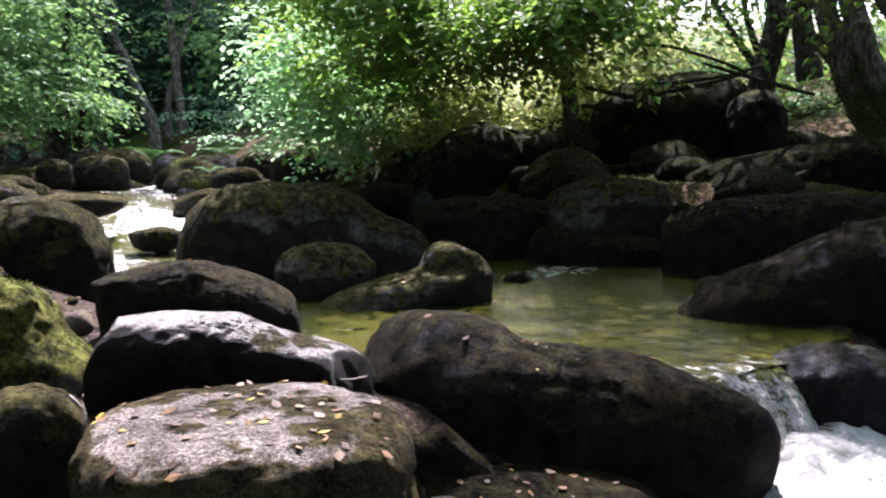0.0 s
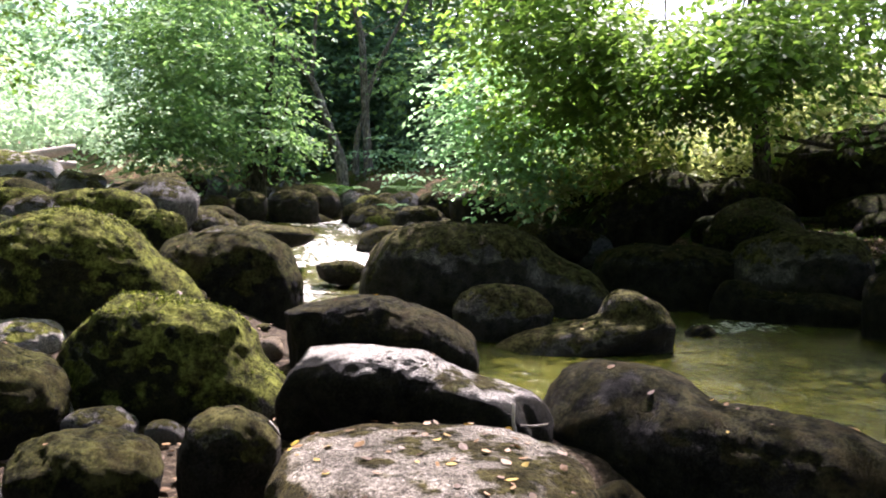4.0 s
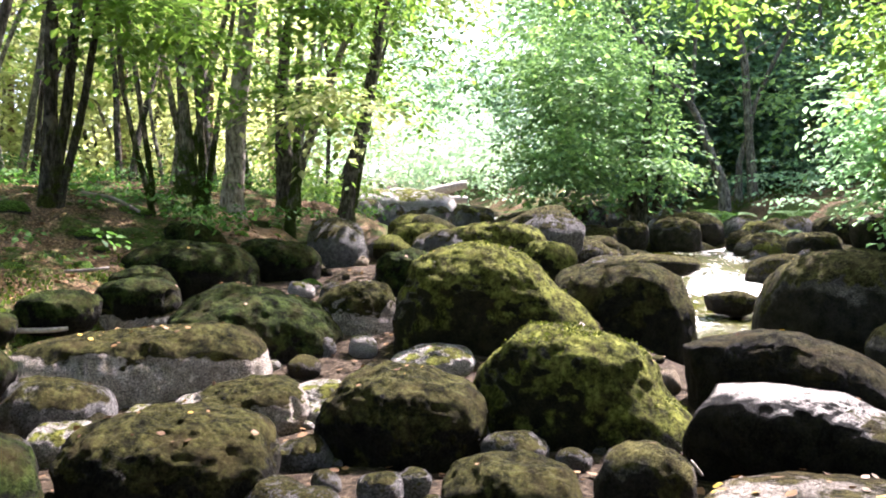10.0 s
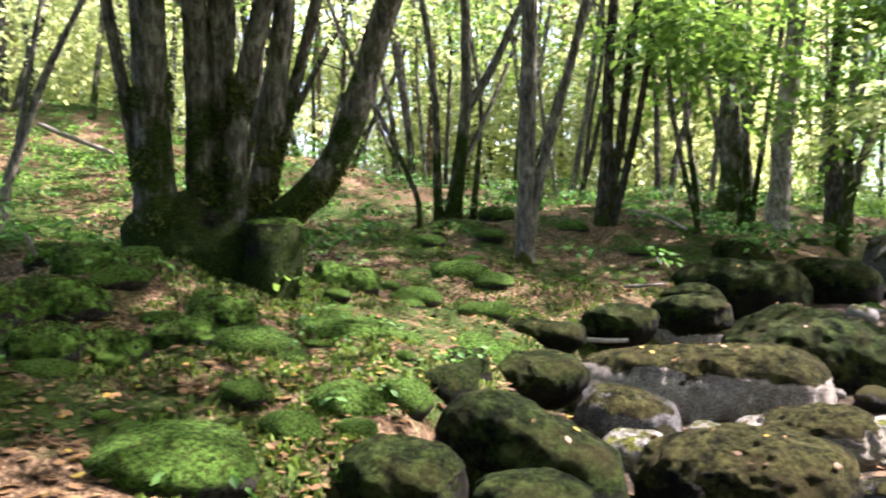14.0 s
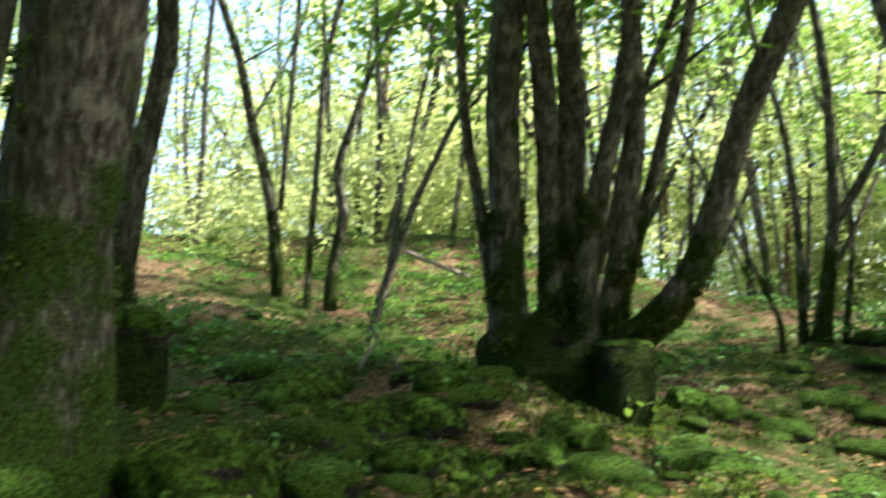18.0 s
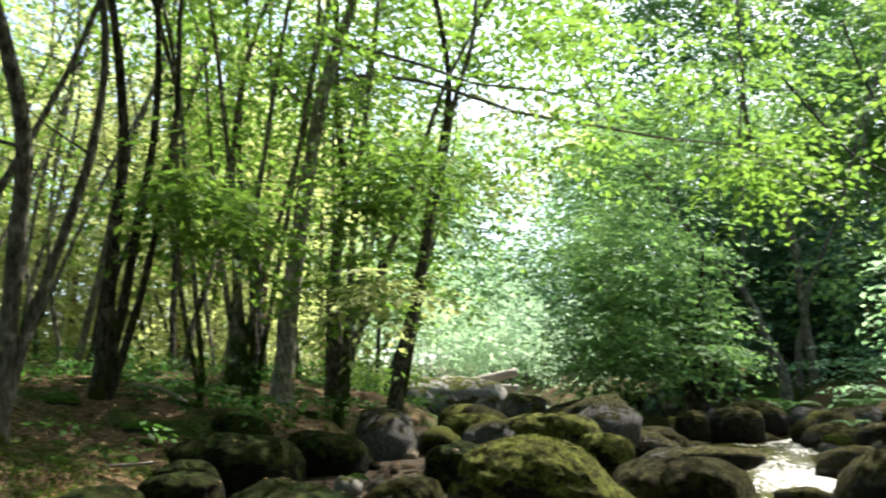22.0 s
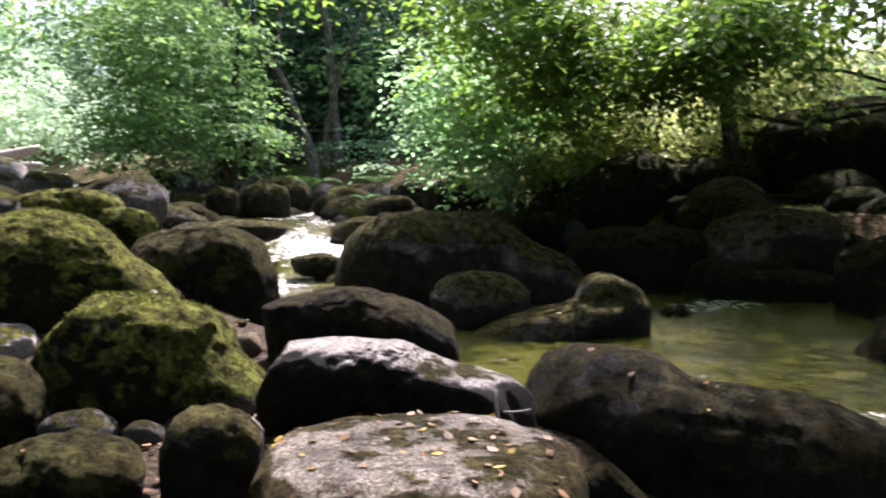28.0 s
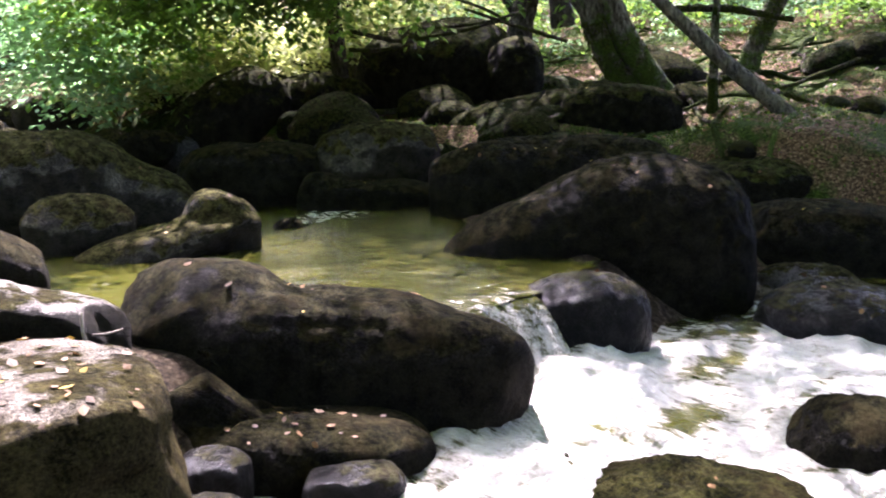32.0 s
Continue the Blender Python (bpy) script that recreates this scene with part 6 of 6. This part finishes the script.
for _ in range(295):
    y = 2.6 + 8 * pick.random()
    le = np.interp(y, Y_, LEFT_)
    x = le + 0.1 + (1.6 - le) * pick.random()
    kind = pick.choice(["grey", "white", "tan", "dark", "grey", "white", "brown"])
    lay(kind, x, y, 0.035 + 0.13 * pick.random() ** 2, 0.3, "cobble", SAY[kind], "cobbles of the dry bed")
for _ in range(40):
    x, y = pick.uniform(1.6, 6.5), pick.uniform(-0.5, 2.4)
    lay("wet", x, y, 0.05 + 0.14 * pick.random() ** 2, 0.4, "stone", SAY["wet"], "stones below the fall")
for _ in range(45):
    y = pick.uniform(1, 13)
    x = np.interp(y, Y_, LEFT_) + pick.normal(-0.15, 0.25)
    lay("mossgreen" if pick.random() < 0.6 else "mossblack", x, y, 0.07 + 0.14 * pick.random() ** 2, -0.3, "stone", "mossy stone along the bank's edge", "stones of the bank's edge")
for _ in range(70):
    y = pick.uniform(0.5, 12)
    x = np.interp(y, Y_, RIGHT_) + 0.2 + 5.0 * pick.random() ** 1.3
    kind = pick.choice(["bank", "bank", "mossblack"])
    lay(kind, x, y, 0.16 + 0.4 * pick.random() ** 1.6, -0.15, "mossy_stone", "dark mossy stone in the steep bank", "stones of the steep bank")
for _ in range(190):
    a, d = radians(pick.uniform(20, 95)), pick.uniform(2.8, 10)
    x, y = -math.sin(a) * d, math.cos(a) * d
    if x < np.interp(y, Y_, LEFT_) - 0.3:
        ob = new("mossy_stone", SHAPES["mossgreen", int(pick.integers(0, 3))])
        s = 0.05 + 0.17 * pick.random() ** 2
        ob.matrix_world = pose(x, y, height(x, y) - s * 0.05, 0, 0, pick.uniform(0, 360)) @ Matrix.Diagonal((s * 1.4, s * 1.2, s * 0.8, 1))
        tagged(ob, "moss-covered lump on the forest floor", "stone", "moss cushions")


# ---- fallen leaves ----
def litter(name, label, mat, pos, nrm, size, seed):
    """Curled leaves lying at the places pos, on slopes with the normals nrm."""
    g = np.random.default_rng(seed)
    n = len(pos)
    up = nrm + g.normal(size=(n, 3)) * 0.22
    up /= np.linalg.norm(up, axis=1)[:, None]
    ax = np.cross(up, g.normal(size=(n, 3)))
    ax /= np.linalg.norm(ax, axis=1)[:, None]
    wd = np.cross(up, ax)
    L = size * (0.5 + 0.8 * g.random((n, 1)))
    w = 0.3 + 0.12 * g.random((n, 1))
    c = pos + up * 0.004
    curl = L * (0.02 + 0.08 * g.random((n, 1)))
    v = np.stack([c - ax * L * 0.5 + up * curl, c - ax * L * 0.12 + wd * L * w + up * curl * 0.6, c + ax * L * 0.25 + wd * L * w * 0.7 + up * curl * 0.5, c + ax * L * 0.55 + up * curl,
                  c + ax * L * 0.25 - wd * L * w * 0.7 + up * curl * 0.5, c - ax * L * 0.12 - wd * L * w + up * curl * 0.6], 1).reshape(-1, 3)
    k = np.arange(n)[:, None] * 6
    f = np.concatenate([k + [0, 1, 2, 3], k + [0, 3, 4, 5]])
    tagged(mesh_object(name, v, f, mat, False), label, "leaves", kind="stuff")


g = np.random.default_rng(12)
pos, nrm = [], []
for p, nm, dens, kind, big in TOPS:
    area = big * big * 2.2
    n = int(dens * area) if dens else int(area * (9 if kind != "mossgreen" else 5))
    if n and np.hypot(p[:, 0].mean(), p[:, 1].mean()) < 11:
        i = g.integers(0, len(p), n)
        pos.append(p[i] + g.normal(size=(n, 3)) * [0.008, 0.008, 0])
        nrm.append(nm[i])
pos, nrm = np.vstack(pos), np.vstack(nrm)
half = g.random(len(pos)) < 0.8
litter("fallen_leaves", "brown fallen leaves scattered over the boulders", LITTER, pos[half], nrm[half], 0.036, 1)
litter("fallen_leaves", "yellow fallen leaves scattered over the boulders", GOLDLEAF, pos[~half], nrm[~half], 0.032, 2)
a, d = np.radians(g.uniform(6, 100, 30000)), 2.3 + 13 * g.random(30000) ** 1.1
x, y = -np.sin(a) * d, np.cos(a) * d
k = x < np.interp(y, Y_, LEFT_) + 0.2
x, y = x[k], y[k]
z = land(x, y)[0]
pos, nrm = np.stack([x, y, z + 0.005], 1), np.tile([0, 0, 1.0], (len(x), 1))
half = g.random(len(pos)) < 0.9
litter("fallen_leaves", "brown fallen leaves on the forest floor", LITTER, pos[half], nrm[half], 0.046, 3)
litter("fallen_leaves", "yellow fallen leaves on the forest floor", GOLDLEAF, pos[~half], nrm[~half], 0.04, 4)
x, y = g.uniform(7.4, 18, 5000), g.uniform(0, 13, 5000)
pos = np.stack([x, y, land(x, y)[0] + 0.01], 1)
litter("fallen_leaves", "brown fallen leaves on the steep bank", LITTER, pos, np.tile([-0.3, 0, 1.0], (5000, 1)), 0.06, 6)
x, y = g.uniform(-2.6, 1.6, 900), g.uniform(2.4, 9, 900)
pos = np.stack([x, y, land(x, y)[0] + 0.01], 1)
litter("fallen_leaves", "brown fallen leaves between the cobbles", LITTER, pos, np.tile([0, 0, 1.0], (900, 1)), 0.055, 5)


# ---- moss tufts ----
tp, tn = [], []
for p, nm, dens, kind, big in TOPS:
    r = np.hypot(p[:, 0].mean(), p[:, 1].mean())
    if kind in ("moss", "mossgreen") and r < 7.2:
        n = int(min(6000, big * big * 5200 * (1.0 if r < 5 else 0.6)))
        i = g.integers(0, len(p), n)
        i = i[wave(p[i], 4.5, 91, 3) > -0.12]
        tp.append(p[i] + g.normal(size=(len(i), 3)) * [0.006, 0.006, 0.001])
        tn.append(nm[i])
a, d = np.radians(g.uniform(15, 98, 90000)), 2.4 + 6.5 * g.random(90000)
x, y = -np.sin(a) * d, np.cos(a) * d
q = np.stack([x, y, np.zeros_like(x)], 1)
k = (x < np.interp(y, Y_, LEFT_) + 0.1) & (wave(q, 0.9, 95, 4) + 0.5 * wave(q, 5, 96, 2) > 0.14)
q = np.vstack([q[k], np.stack([g.uniform(7.8, 15, 26000), g.uniform(1, 12.5, 26000), np.zeros(26000)], 1)])
q[:, 2] = land(q[:, 0], q[:, 1])[0]
tp.append(q)
tn.append(np.tile([0, 0, 1.0], (len(q), 1)))
tp, tn = np.vstack(tp), np.vstack(tn)
ax = tn + g.normal(size=tn.shape) * 0.55
ax /= np.linalg.norm(ax, axis=1)[:, None]
wd = np.cross(ax, g.normal(size=ax.shape))
wd /= np.linalg.norm(wd, axis=1)[:, None]
L = 0.008 + 0.012 * g.random((len(tp), 1))
L[-len(q):] *= 1.9
v = np.stack([tp - tn * 0.004, tp + ax * L * 0.5 + wd * L * 0.35, tp + ax * L, tp + ax * L * 0.5 - wd * L * 0.35], 1).reshape(-1, 3)
n = 4 * (len(tp) - len(q))
tagged(mesh_object("moss_tufts", v[:n], np.arange(n).reshape(-1, 4), TUFT, False), "tiny green tufts of moss over the stones", "moss", kind="stuff")
tagged(mesh_object("moss_tufts", v[n:], np.arange(len(v) - n).reshape(-1, 4), TUFT_GREEN, False), "green moss and short grass on the ground", "moss", kind="stuff")


# ---- ferns ----
def fern(x, y, z, size, fronds, seed):
    g = np.random.default_rng(seed)
    root = tagged(empty("fern", (x, y, z)), "bright green fern growing on a mossy stone", "fern")
    for k in range(fronds):
        a = 2 * math.pi * k / fronds + g.uniform(-0.3, 0.3)
        out = np.array([math.cos(a), math.sin(a), 0])
        side = np.array([-math.sin(a), math.cos(a), 0])
        v, f = [], []
        for j in range(14):
            s = j / 14
            c = out * size * s * 0.9 + np.array([0, 0, size * (0.9 * s - 0.75 * s * s)])
            w = size * 0.28 * math.sin(math.pi * (0.12 + 0.86 * s)) ** 0.8
            for sg in (1, -1):
                b = len(v)
                t = c + side * sg * w + out * w * 0.35 - np.array([0, 0, w * 0.25])
                v += [c, c + out * size * 0.05 + (t - c) * 0.4, t, c - out * size * 0.02 + (t - c) * 0.4]
                f.append([b, b + 1, b + 2, b + 3])
        mesh_object("frond", v, f, FERN, False, root)


fern(4.42, 15.91, 1.11, 0.75, 11, 1)
fern(5.41, 14.87, 1.20, 0.45, 9, 2)
fern(4.73, 13.51, 0.93, 0.30, 7, 3)
